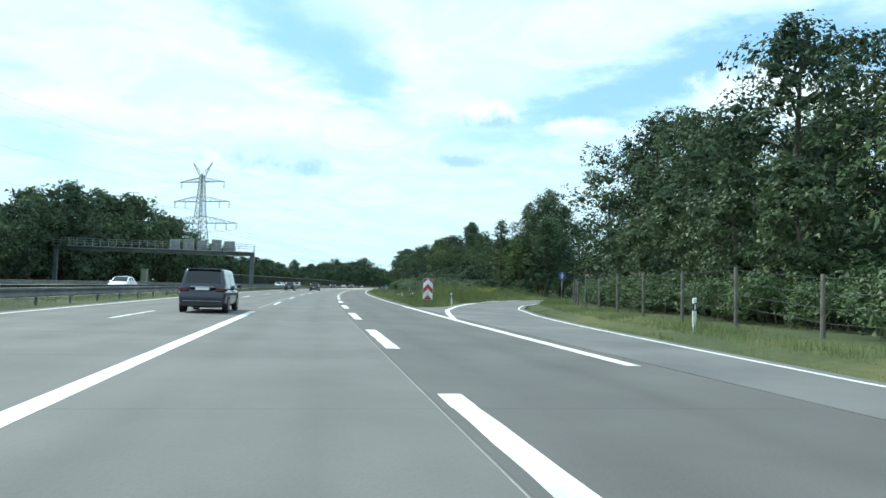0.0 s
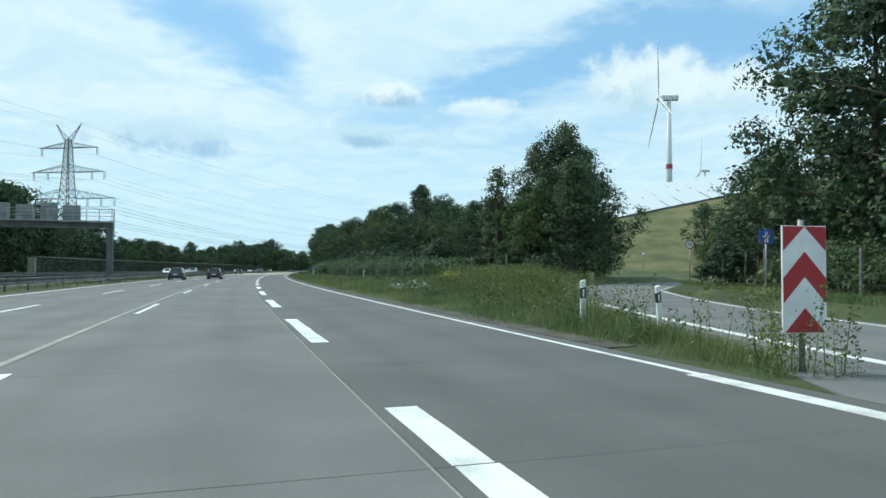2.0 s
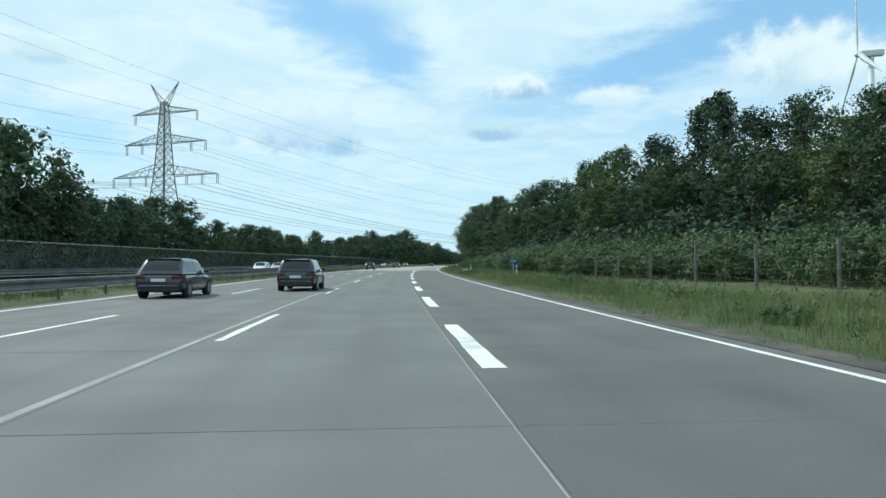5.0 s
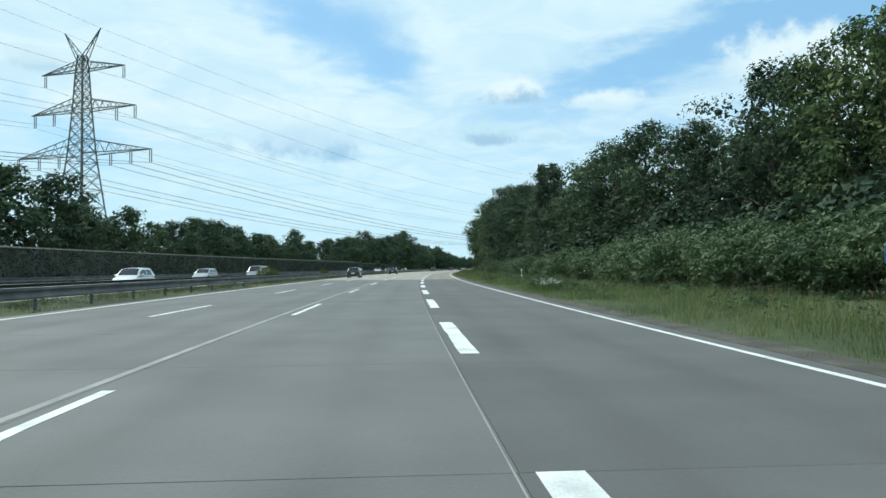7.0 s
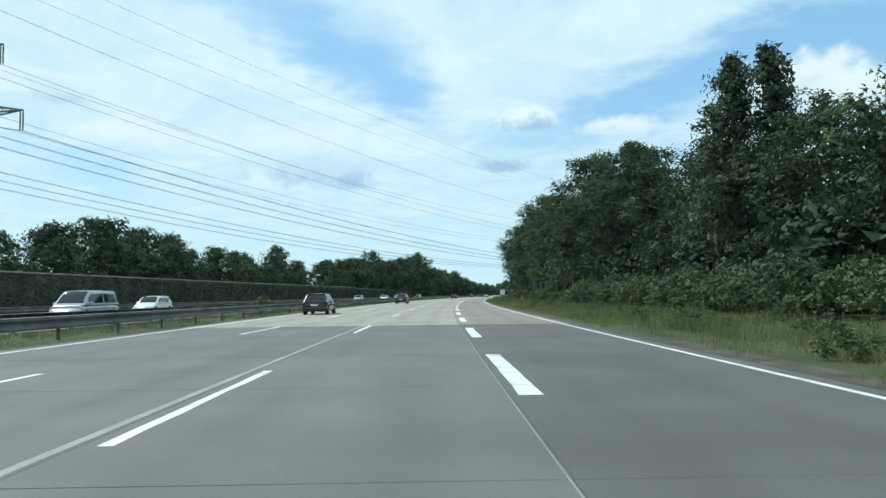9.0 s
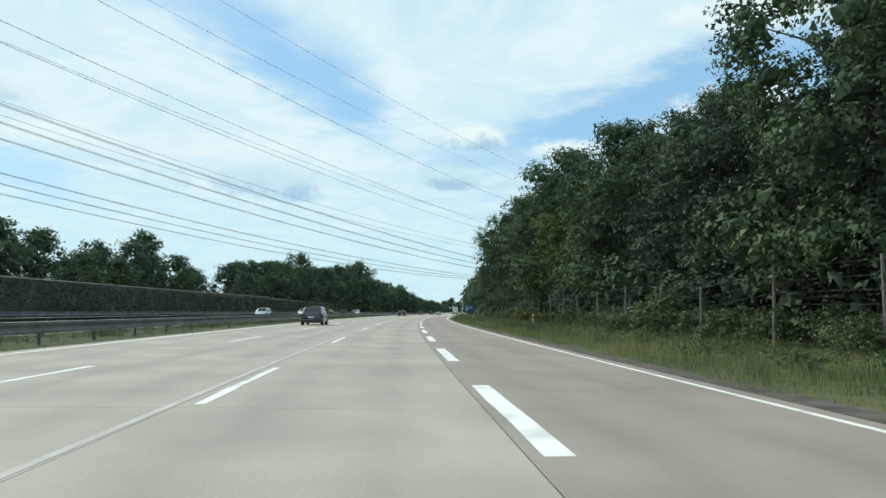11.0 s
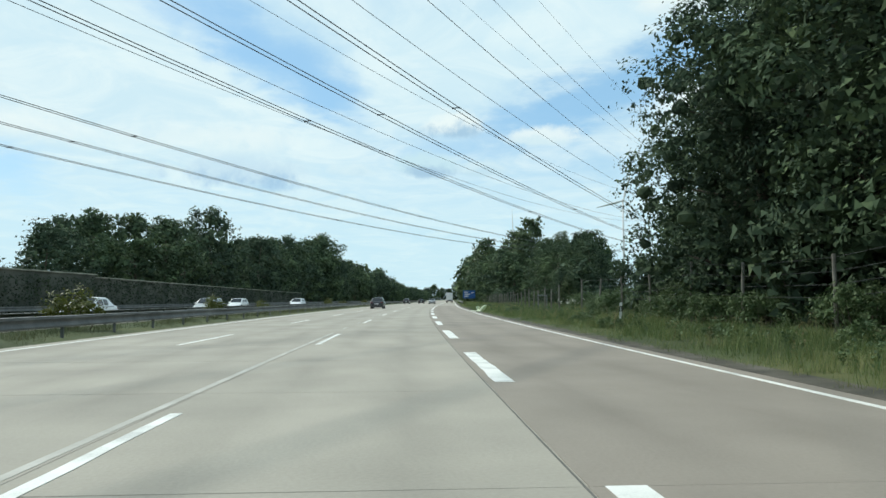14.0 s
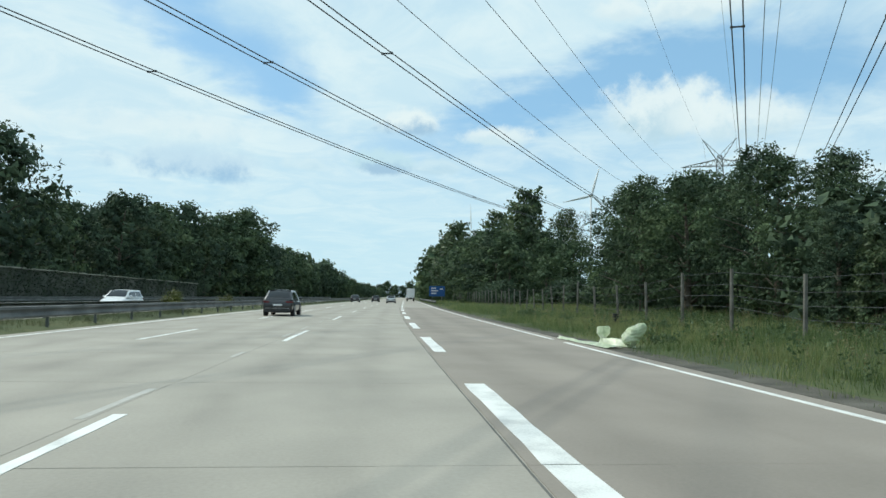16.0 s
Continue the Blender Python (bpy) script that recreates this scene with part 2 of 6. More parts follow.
def wheel_tracks(m, width):
    """Two darker wheel tracks and a broad patchy stain over a slab, across its own width."""
    nt = m.node_tree
    N, L = nt.nodes.new, nt.links.new
    b = nt.nodes["Principled BSDF"]
    src = b.inputs["Base Color"].links[0].from_socket
    sep = N("ShaderNodeSeparateXYZ")
    L(N("ShaderNodeTexCoord").outputs["Object"], sep.inputs[0])
    pos = N("ShaderNodeNewGeometry").outputs["Position"]

    def op(kind, a, c=None, d=None):
        q = N("ShaderNodeMath")
        q.operation = kind
        for k, x in enumerate((a, c, d)):
            if x is None:
                continue
            if isinstance(x, (int, float)):
                q.inputs[k].default_value = x
            else:
                L(x, q.inputs[k])
        return q.outputs[0]
    wob = N("ShaderNodeTexNoise")
    wob.inputs["Scale"].default_value, wob.inputs["Detail"].default_value = 0.11, 3
    L(pos, wob.inputs["Vector"])
    blot = N("ShaderNodeTexNoise")
    blot.inputs["Scale"].default_value, blot.inputs["Detail"].default_value = 1.0, 5
    drawn = N("ShaderNodeVectorMath")
    drawn.operation = "MULTIPLY"
    drawn.inputs[1].default_value = (1.3, 0.16, 1.0)
    L(pos, drawn.inputs[0])
    L(drawn.outputs[0], blot.inputs["Vector"])
    x = op("MULTIPLY_ADD", wob.outputs[0], 0.5, op("SUBTRACT", sep.outputs[0], width / 2 + 0.25))
    d = op("ABSOLUTE", op("SUBTRACT", op("ABSOLUTE", x), 0.85))
    band = op("SUBTRACT", 1.0, op("SMOOTH_MIN", op("DIVIDE", d, 0.55), 1.0, 0.3))
    band = op("MAXIMUM", band, 0.0)
    k = op("MULTIPLY", band, op("MULTIPLY", blot.outputs[0], 0.24))
    k = op("ADD", k, op("MULTIPLY", op("SUBTRACT", blot.outputs[0], 0.5), 0.17))
    k = op("ADD", k, op("MULTIPLY", op("SUBTRACT", wob.outputs[0], 0.5), 0.16))
    mul = N("ShaderNodeMix")
    mul.data_type, mul.blend_type = "RGBA", "MULTIPLY"
    mul.inputs["Factor"].default_value = 1.0
    L(src, mul.inputs["A"])
    comb = N("ShaderNodeCombineColor")
    g = op("SUBTRACT", 1.04, k)
    for s in comb.inputs:
        L(g, s)
    L(comb.outputs[0], mul.inputs["B"])
    L(mul.outputs["Result"], b.inputs["Base Color"])


def plain(name, c, rough=0.5, metal=0.0, coat=0.0):
    m = material(name, [tuple(v * 0.88 for v in c), tuple(min(v * 1.1, 1) for v in c)], 3.0, rough, metal, 0.03, 60)
    m.node_tree.nodes["Principled BSDF"].inputs["Coat Weight"].default_value = coat
    return m


def glass_dark(name, c):
    m = bpy.data.materials.new(name)
    m.use_nodes = True
    b = m.node_tree.nodes["Principled BSDF"]
    b.inputs["Base Color"].default_value = (*c, 1)
    b.inputs["Roughness"].default_value, b.inputs["Specular IOR Level"].default_value = 0.04, 0.6
    return m


M = {}
# slabs turn from grey to pale at CHANGE: sunshine is put into their colour
M["concrete_old"] = material("concrete_clouded_grey", [(0.117, 0.118, 0.116), (0.139, 0.139, 0.137), (0.160, 0.159, 0.156)], 0.4, 0.85, 0, 0.25, 24, 0.05, coords="World")
M["concrete_lane"] = material("concrete_dark_grey", [(0.091, 0.090, 0.089), (0.107, 0.106, 0.105), (0.126, 0.124, 0.122)], 0.4, 0.85, 0, 0.25, 24, 0.05, coords="World")
M["concrete_new"] = material("concrete_sunlit_pale", [(0.272, 0.255, 0.223), (0.316, 0.296, 0.258), (0.361, 0.337, 0.293)], 0.4, 0.85, 0, 0.25, 24, 0.05, coords="World")
M["concrete_pink"] = material("concrete_pinkish", [(0.217, 0.194, 0.167), (0.250, 0.222, 0.192), (0.280, 0.249, 0.215)], 0.4, 0.85, 0, 0.25, 24, 0.05, coords="World")
for k in ("old", "lane", "new", "pink"):
    wheel_tracks(M["concrete_" + k], 3.8)
M["concrete_far"] = material("concrete_distant", [(0.278, 0.260, 0.228), (0.323, 0.303, 0.263), (0.367, 0.342, 0.298)], 0.4, 0.85, 0, 0.25, 24, coords="World")
M["asphalt"] = material("asphalt_ramp", [(0.11, 0.115, 0.12), (0.15, 0.153, 0.155), (0.19, 0.19, 0.188)], 0.3, 0.9, 0, 0.3, 60, coords="World")
M["joint"] = material("joint_filler", [(0.085, 0.085, 0.08), (0.13, 0.128, 0.12)], 2.0, 0.9, coords="World")
M["gravel"] = material("verge_gravel", [(0.042, 0.042, 0.035), (0.078, 0.072, 0.057), (0.120, 0.114, 0.096)], 1.5, 0.95, 0, 0.6, 30, coords="World")
M["paint"] = material("road_paint", [(0.5, 0.51, 0.5), (0.74, 0.75, 0.73), (0.82, 0.82, 0.8)], 1.6, 0.6, 0, 0.2, 50, coords="World")
M["ghost_pale"] = material("faded_paint", [(0.342, 0.333, 0.306), (0.414, 0.405, 0.378), (0.495, 0.486, 0.459)], 1.1, 0.8, 0, 0.2, 9, coords="World")
M["ghost"] = material("worn_paint", [(0.24, 0.24, 0.23), (0.29, 0.29, 0.275), (0.37, 0.37, 0.35)], 1.1, 0.8, 0, 0.2, 9, coords="World")
M["ground"] = material("meadow_ground", [(0.033, 0.044, 0.016), (0.055, 0.076, 0.025), (0.112, 0.116, 0.040)], 0.12, 1.0, 0, 0.5, 3, coords="World")
M["grass"] = material("grass_blades", [(0.074, 0.118, 0.040), (0.134, 0.190, 0.063), (0.263, 0.269, 0.112)], 0.15, 0.7, 0, 0, 2, 0.35, 0.35, True, coords="World")
M["grass_dry"] = material("reserve_grass_blades", [(0.045, 0.062, 0.030), (0.075, 0.098, 0.045), (0.130, 0.135, 0.070)], 0.15, 0.8, 0, 0, 2, 0.35, 0.3, True, coords="World")
M["weed"] = material("weed_leaves", [(0.072, 0.101, 0.035), (0.122, 0.166, 0.058), (0.202, 0.230, 0.094)], 0.3, 0.7, 0, 0, 2, 0.45, 0.2, True, spec=0.15)
M["straw"] = material("dry_seed_heads", [(0.12, 0.11, 0.05), (0.2, 0.18, 0.09), (0.3, 0.27, 0.15)], 0.5, 0.8, 0, 0, 2, 0.4, 0.3, True, coords="World")
M["hill_grass"] = material("hill_meadow", [(0.061, 0.072, 0.025), (0.109, 0.116, 0.043), (0.173, 0.145, 0.069)], 0.16, 1.0, 0, 0.8, 1.1, coords="World")
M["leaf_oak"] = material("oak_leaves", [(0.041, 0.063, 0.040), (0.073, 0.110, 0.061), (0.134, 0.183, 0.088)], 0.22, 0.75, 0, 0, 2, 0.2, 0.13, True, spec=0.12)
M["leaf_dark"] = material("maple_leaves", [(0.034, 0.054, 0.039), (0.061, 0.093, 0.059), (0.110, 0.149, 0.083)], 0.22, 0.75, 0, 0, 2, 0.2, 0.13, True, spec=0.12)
# lighter, yellower oak leaves: sunlight is painted into this colour
M["leaf_lit"] = material("lit_oak_leaves", [(0.055, 0.087, 0.043), (0.109, 0.158, 0.064), (0.206, 0.245, 0.100)], 0.22, 0.75, 0, 0, 2, 0.2, 0.13, True, spec=0.12)
M["leaf_birch"] = material("birch_leaves", [(0.046, 0.073, 0.039), (0.081, 0.119, 0.059), (0.138, 0.178, 0.084)], 0.2, 0.5, 0, 0, 2, 0.4, 0.25, True, spec=0.3)
M["leaf_bramble"] = material("bramble_leaves", [(0.042, 0.076, 0.032), (0.076, 0.122, 0.050), (0.130, 0.182, 0.080)], 0.3, 0.6, 0, 0, 2, 0.32, 0.2, True, spec=0.35)
M["leaf_ivy"] = material("ivy_leaves", [(0.030, 0.046, 0.032), (0.044, 0.064, 0.042), (0.066, 0.090, 0.052)], 0.3, 0.7, 0, 0, 2, 0.2, 0.1, True, spec=0.15)
M["leaf_yellow"] = material("shrub_leaves", [(0.056, 0.074, 0.012), (0.099, 0.118, 0.019), (0.149, 0.155, 0.031)], 0.3, 0.55, 0, 0, 2, 0.4, 0.3, True)
M["flower_yellow"] = material("goldenrod", [(0.26, 0.24, 0.02), (0.44, 0.40, 0.05), (0.55, 0.50, 0.09)], 0.5, 0.7, 0, 0, 2, 0.4, 0.2, True)
M["flower_white"] = material("white_umbels", [(0.5, 0.52, 0.45), (0.7, 0.72, 0.65), (0.8, 0.8, 0.75)], 0.5, 0.7, 0, 0, 2, 0.4, 0.1, True)
M["bark"] = material("bark", [(0.05, 0.04, 0.03), (0.1, 0.085, 0.065), (0.16, 0.14, 0.11)], 3.0, 0.9, 0, 0.7, 25)
M["birch_bark"] = material("birch_bark", [(0.12, 0.11, 0.1), (0.45, 0.44, 0.41), (0.6, 0.59, 0.56)], 3.0, 0.8, 0, 0.5, 12)
M["galv"] = material("galvanised_steel", [(0.22, 0.235, 0.24), (0.3, 0.31, 0.315), (0.36, 0.37, 0.37)], 1.0, 0.5, 0.7, 0.1, 20)
# weathered steel, darkened further: shade of the backlit face is in the colour
M["rail"] = material("weathered_backlit_rail", [(0.085, 0.095, 0.095), (0.13, 0.14, 0.14), (0.19, 0.2, 0.195)], 1.0, 0.65, 0.25, 0.15, 14, coords="World")
M["steel_dark"] = material("gantry_steel", [(0.07, 0.085, 0.095), (0.1, 0.115, 0.125), (0.13, 0.145, 0.15)], 1.0, 0.6, 0.3, 0.1, 20)
M["box_back"] = material("sign_back", [(0.16, 0.18, 0.19), (0.22, 0.24, 0.25), (0.27, 0.29, 0.3)], 1.2, 0.6, 0.2, 0.05, 20)
M["pylon"] = material("pylon_steel", [(0.10, 0.12, 0.115), (0.15, 0.17, 0.16), (0.2, 0.215, 0.205)], 0.5, 0.6, 0.4, 0.1, 10)
M["wire"] = plain("conductor", (0.07, 0.075, 0.08), 0.6, 0.4)
M["insulator"] = plain("insulator", (0.12, 0.1, 0.09), 0.3)
M["wood_post"] = material("weathered_wood", [(0.090, 0.086, 0.075), (0.150, 0.143, 0.128), (0.210, 0.203, 0.180)], 2.0, 0.9, 0, 0.5, 30)
M["white_plastic"] = plain("white_plastic", (0.75, 0.77, 0.76), 0.45)
M["black_plastic"] = plain("black_plastic", (0.02, 0.02, 0.022), 0.5)
M["sign_red"] = plain("sign_red", (0.34, 0.035, 0.045), 0.45)
M["sign_white"] = plain("sign_white", (0.72, 0.73, 0.74), 0.45)
M["sign_blue"] = plain("sign_blue", (0.02, 0.1, 0.33), 0.4)
M["turbine"] = plain("turbine_white", (0.62, 0.65, 0.67), 0.45)
# pale base: the reflected bright sky is painted into the panel colour
M["solar"] = glass_dark("solar_sky_glass", (0.6, 0.64, 0.68))
M["solar"].node_tree.nodes["Principled BSDF"].inputs["Roughness"].default_value = 0.3
M["film"] = material("crumpled_film", [(0.50, 0.60, 0.40), (0.66, 0.74, 0.53), (0.80, 0.83, 0.70)], 3.0, 0.35, 0, 0.5, 12, 0, 0.3)
M["wall"] = material("noise_wall", [(0.04, 0.05, 0.04), (0.07, 0.08, 0.065), (0.11, 0.115, 0.1)], 0.4, 0.9, 0, 0.3, 8, coords="World")
M["cap"] = material("wall_cap", [(0.16, 0.17, 0.14), (0.24, 0.25, 0.2), (0.32, 0.32, 0.27)], 0.8, 0.9, 0, 0.3, 10, coords="World")
M["tyre"] = plain("tyre", (0.02, 0.02, 0.02), 0.85)
M["rim"] = plain("alloy_rim", (0.3, 0.31, 0.32), 0.35, 0.8)
M["car_glass"] = glass_dark("car_glass", (0.012, 0.015, 0.018))
M["lamp_red"] = plain("tail_lamp", (0.11, 0.012, 0.014), 0.2)
M["lamp_clear"] = plain("head_lamp", (0.6, 0.62, 0.65), 0.15)
M["trim"] = plain("black_trim", (0.02, 0.021, 0.023), 0.55)
M["navy"] = plain("navy_paint", (0.016, 0.02, 0.038), 0.3, 0.2, 0.8)
M["black_paint"] = plain("black_paint", (0.018, 0.019, 0.022), 0.3, 0.2, 0.8)
M["anthracite"] = plain("anthracite_paint", (0.03, 0.034, 0.042), 0.3, 0.3, 0.8)
M["silver"] = plain("silver_paint", (0.42, 0.44, 0.45), 0.3, 0.5, 0.6)
M["white_paint"] = plain("white_paint", (0.74, 0.76, 0.77), 0.35, 0.0, 0.6)
M["red_paint"] = plain("red_paint", (0.36, 0.03, 0.03), 0.35, 0.0, 0.5)


# ---------------------------------------------------------------- mesh helpers
def mesh_from(name, verts, faces, mat, smooth=False):
    me = bpy.data.meshes.new(name)
    me.from_pydata([tuple(v) for v in verts], [], [tuple(int(i) for i in f) for f in faces])
    me.materials.append(mat)
    if smooth:
        me.shade_smooth()
    me.update()
    return me


def part_mesh(name, me, parent, label="", m=None):
    ob = new(name, me)
    if parent is not None:
        ob.parent = parent
    if m is not None:
        ob.matrix_local = m
    if label:
        ob["label"] = label
    return ob


def part(name, bm, mat, parent, label="", smooth=False):
    me = bpy.data.meshes.new(name)
    bm.to_mesh(me)
    bm.free()
    me.materials.append(mat)
    if smooth:
        me.shade_smooth()
    return part_mesh(name, me, parent, label)


def thing(name, m, label, category, group="", kind=""):
    ob = new(name)
    ob.empty_display_size = 0.2
    ob.matrix_world = m
    return tagged(ob, label, category, group, kind)


def box(bm, x0, x1, y0, y1, z0, z1, bevel=0.0):
    r = bmesh.ops.create_cube(bm, size=1.0)["verts"]
    for v in r:
        v.co = Vector(((x0 + x1) / 2 + v.co.x * (x1 - x0), (y0 + y1) / 2 + v.co.y * (y1 - y0), (z0 + z1) / 2 + v.co.z * (z1 - z0)))
    if bevel:
        es = {e for v in r for e in v.link_edges}
        bmesh.ops.bevel(bm, geom=list(es), offset=bevel, segments=2, affect="EDGES", profile=0.6)
    return bm


def bar(bm, a, b, w=0.1, h=None):
    """A straight square bar from a to b."""
    a, b = Vector(a), Vector(b)
    d = b - a
    if d.length < 1e-6:
        return
    q = d.to_track_quat("Z", "Y").to_matrix()
    h = h or w
    vs = []
    for p in (a, b):
        for sx, sy in ((-1, -1), (1, -1), (1, 1), (-1, 1)):
            vs.append(bm.verts.new(p + q @ Vector((sx * w / 2, sy * h / 2, 0))))
    for f in ((0, 1, 5, 4), (1, 2, 6, 5), (2, 3, 7, 6), (3, 0, 4, 7), (3, 2, 1, 0), (4, 5, 6, 7)):
        bm.faces.new([vs[i] for i in f])


def tube(bm, pts, radii, n=8, cap=True):
    """A tapered tube through points."""
    rings = []
    for i, p in enumerate(pts):
        p = Vector(p)
        d = Vector(pts[min(i + 1, len(pts) - 1)]) - Vector(pts[max(i - 1, 0)])
        q = d.to_track_quat("Z", "Y").to_matrix()
        rings.append([bm.verts.new(p + q @ Vector((math.cos(2 * math.pi * k / n) * radii[i], math.sin(2 * math.pi * k / n) * radii[i], 0))) for k in range(n)])
    for a, b in zip(rings, rings[1:]):
        for k in range(n):
            bm.faces.new((a[k], a[(k + 1) % n], b[(k + 1) % n], b[k]))
    if cap:
        bm.faces.new(list(reversed(rings[0])))
        bm.faces.new(rings[-1])


def sweep(profile, s0, s1, step=4.0, closed=True):
    """A profile of (e, z) carried along the road: vertices and faces in world places."""
    n = max(int(round((s1 - s0) / step)), 1)
    ss = np.linspace(s0, s1, n + 1)
    k = len(profile)
    verts = np.concatenate([at_many(np.full(k, s), np.array([p[0] for p in profile]), np.array([p[1] for p in profile])) for s in ss])
    faces = []
    for i in range(n):
        for j in range(k if closed else k - 1):
            a, b = i * k + j, i * k + (j + 1) % k
            faces.append((a, b, b + k, a + k))
    if closed:
        faces.append(tuple(reversed(range(k))))
        faces.append(tuple(range(n * k, n * k + k)))
    return verts, faces


def strip(left, right, s0, s1, z0, z1, step=2.0):
    """A flat slab whose edges follow two functions of s."""
    n = max(int(round((s1 - s0) / step)), 1)
    verts, faces = [], []
    for s in np.linspace(s0, s1, n + 1):
        a, b = left(s), right(s)
        verts += [at(s, a, z0), at(s, b, z0), at(s, b, z1), at(s, a, z1)]
    for i in range(n):
        for j in range(4):
            a, b = 4 * i + j, 4 * i + (j + 1) % 4
            faces.append((a, b, b + 4, a + 4))
    faces += [(3, 2, 1, 0), tuple(range(4 * n, 4 * n + 4))]
    return verts, faces


# ---------------------------------------------------------------- ground
def hill(s, e):
    """The grassed landfill hill that carries the solar panels."""
    def st(v, a, b):
        t = np.clip((v - a) / (b - a), 0, 1)
        return t * t * (3 - 2 * t)
    return np.interp(e, [30, 60, 100, 137, 200, 420], [0, 8.5, 17.5, 25.5, 36, 42]) * st(s, 118, 215) * (1 + 0.2 * st(s, 205, 300)) * (1 - st(s, 310, 420)) * (1 - st(e, 420, 640))


def ground_z(s, e):
    z = np.where(e > 4.6, np.interp(e, [4.6, 6, 9, 14, 30, 60], [-0.03, 0.02, 0.12, 0.3, 0.5, 0.6]), -0.10)
    z = np.where(e < -12.3, np.interp(e, [-34.5, -33, -17.4, -16.5, -13.0, -12.3], [0.1, -0.1, -0.1, 0.06, 0.04, -0.08]), z)
    z = np.where(e < -34.5, np.interp(e, [-80, -45, -34.5], [0.4, 0.4, 0.1]), z)
    # keep under the slip road
    rl = np.interp(s, [-200, 26, 34, 38, 46.5, 52, 60, 70, 80, 89, 95, 101, 107, 115, 122], [4.1, 4.1, 5.3, 6.0, 8.2, 9.8, 12.4, 16.0, 20.3, 25.6, 31, 38, 46, 59, 73])
    rr = np.interp(s, [-200, 7, 16, 24, 32, 44, 55, 63, 71, 77, 84, 90, 96, 104, 112], [7.1, 7.1, 7.9, 8.7, 9.8, 12.2, 15.7, 19.2, 23.3, 26.6, 32.0, 38.5, 46.5, 60, 78])
    near = (s < 114) & (e > rl - 1.6) & (e < rr + 1.6)
    z = np.where(near, -0.10, z)
    return z + hill(s, e)


def build_ground():
    ss = np.concatenate([[-3500, -1500, -600, -300], np.arange(-160, 520, 2.5), np.arange(520, 1000, 12), [1000, 1100, 1250, 1500, 2000, 2800, 4500]])
    es = np.concatenate([[-4500, -2000, -900, -500, -300, -180, -120, -80, -60, -45, -34.6, -34, -33, -17.4, -16.5, -15, -13, -12.4, -12.2, -4, 4.55, 4.8, 5.4, 6, 7],
                         np.arange(8, 46, 1.6), np.arange(48, 100, 6), np.arange(104, 260, 12), [280, 340, 420, 500, 640, 900, 2000, 4500]])
    S, E = np.meshgrid(ss, es, indexing="ij")
    ec = np.clip(E, -500, 500)
    sc = np.clip(S, -290, 2800)
    z = ground_z(S, E)
    p = at_many(sc.ravel(), ec.ravel(), z.ravel())
    h0 = 0.13
    p[:, 0] += (E - ec).ravel() * math.cos(h0) + (S - sc).ravel() * math.sin(h0)
    p[:, 1] += -(E - ec).ravel() * math.sin(h0) + (S - sc).ravel() * math.cos(h0)
    a, b = S.shape
    i = np.arange(a * b).reshape(a, b)
    f = np.stack([i[:-1, :-1], i[:-1, 1:], i[1:, 1:], i[1:, :-1]], -1).reshape(-1, 4)
    me = mesh_from("ground", p, f, M["ground"], True)
    me.materials.append(M["hill_grass"])
    me.polygons.foreach_set("material_index", (p[f[:, 0], 2] > 1.4).astype(np.int32))
    tagged(new("ground", me), "rough green meadow ground with a grassed hill", "ground", kind="structure")


build_ground()

# road base, slip road, far carriageway
LANES = [(-12.15, -8.06), (-8.06, -4.18), (-4.18, -0.12), (-0.12, 4.62)]
road = thing("road", Matrix.Identity(4), "concrete motorway carriageway of jointed slabs with white markings", "road", kind="structure")
v, f = sweep([(-12.2, -0.25), (4.66, -0.25), (4.66, -0.012), (-12.2, -0.012)], -160, 1600, 5)
part_mesh("road_base", mesh_from("road_base", v, f, M["joint"]), road)
slip = thing("slip_road", Matrix.Identity(4), "grey asphalt slip road that bends away from the motorway", "road", kind="structure")
v, f = strip(lambda s: 4.68 if s < 42 else 4.68 + (ramp_left(s) - 0.5 - 4.68) * min((s - 42) / 3, 1), lambda s: ramp_right(s) + 0.35, -160, 111, -0.2, 0.0, 2.0)
part_mesh("roadway", mesh_from("roadway", v, f, M["asphalt"]), slip)
far_road = thing("opposite_road", Matrix.Identity(4), "pale concrete carriageway for the opposite direction", "road", kind="structure")
v, f = sweep([(-33.0, -0.2), (-17.6, -0.2), (-17.6, 0.0), (-33.0, 0.0)], -160, 1600, 5)
part_mesh("roadway", mesh_from("roadway", v, f, M["concrete_new"]), far_road)
v, f = sweep([(4.66, -0.15), (5.35, -0.15), (5.3, 0.012), (5.1, 0.0), (4.66, -0.005)], 118, 1200, 4)
tagged(new("verge_strip", mesh_from("verge_strip", v, f, M["gravel"])), "dirty gravel strip beside the pavement edge", "verge", kind="structure")
v, f = sweep([(4.70, -0.15), (5.3, -0.15), (5.25, 0.012), (5.0, 0.0), (4.70, -0.005)], 46, 118, 3)
tagged(new("verge_strip", mesh_from("verge_strip", v, f, M["gravel"])), "dirty gravel strip beside the pavement edge", "verge", kind="structure")

# ---------------------------------------------------------------- markings
marks = thing("lane_marking", Matrix.Identity(4), "white painted block, lane and edge lines on concrete", "road marking", kind="structure")


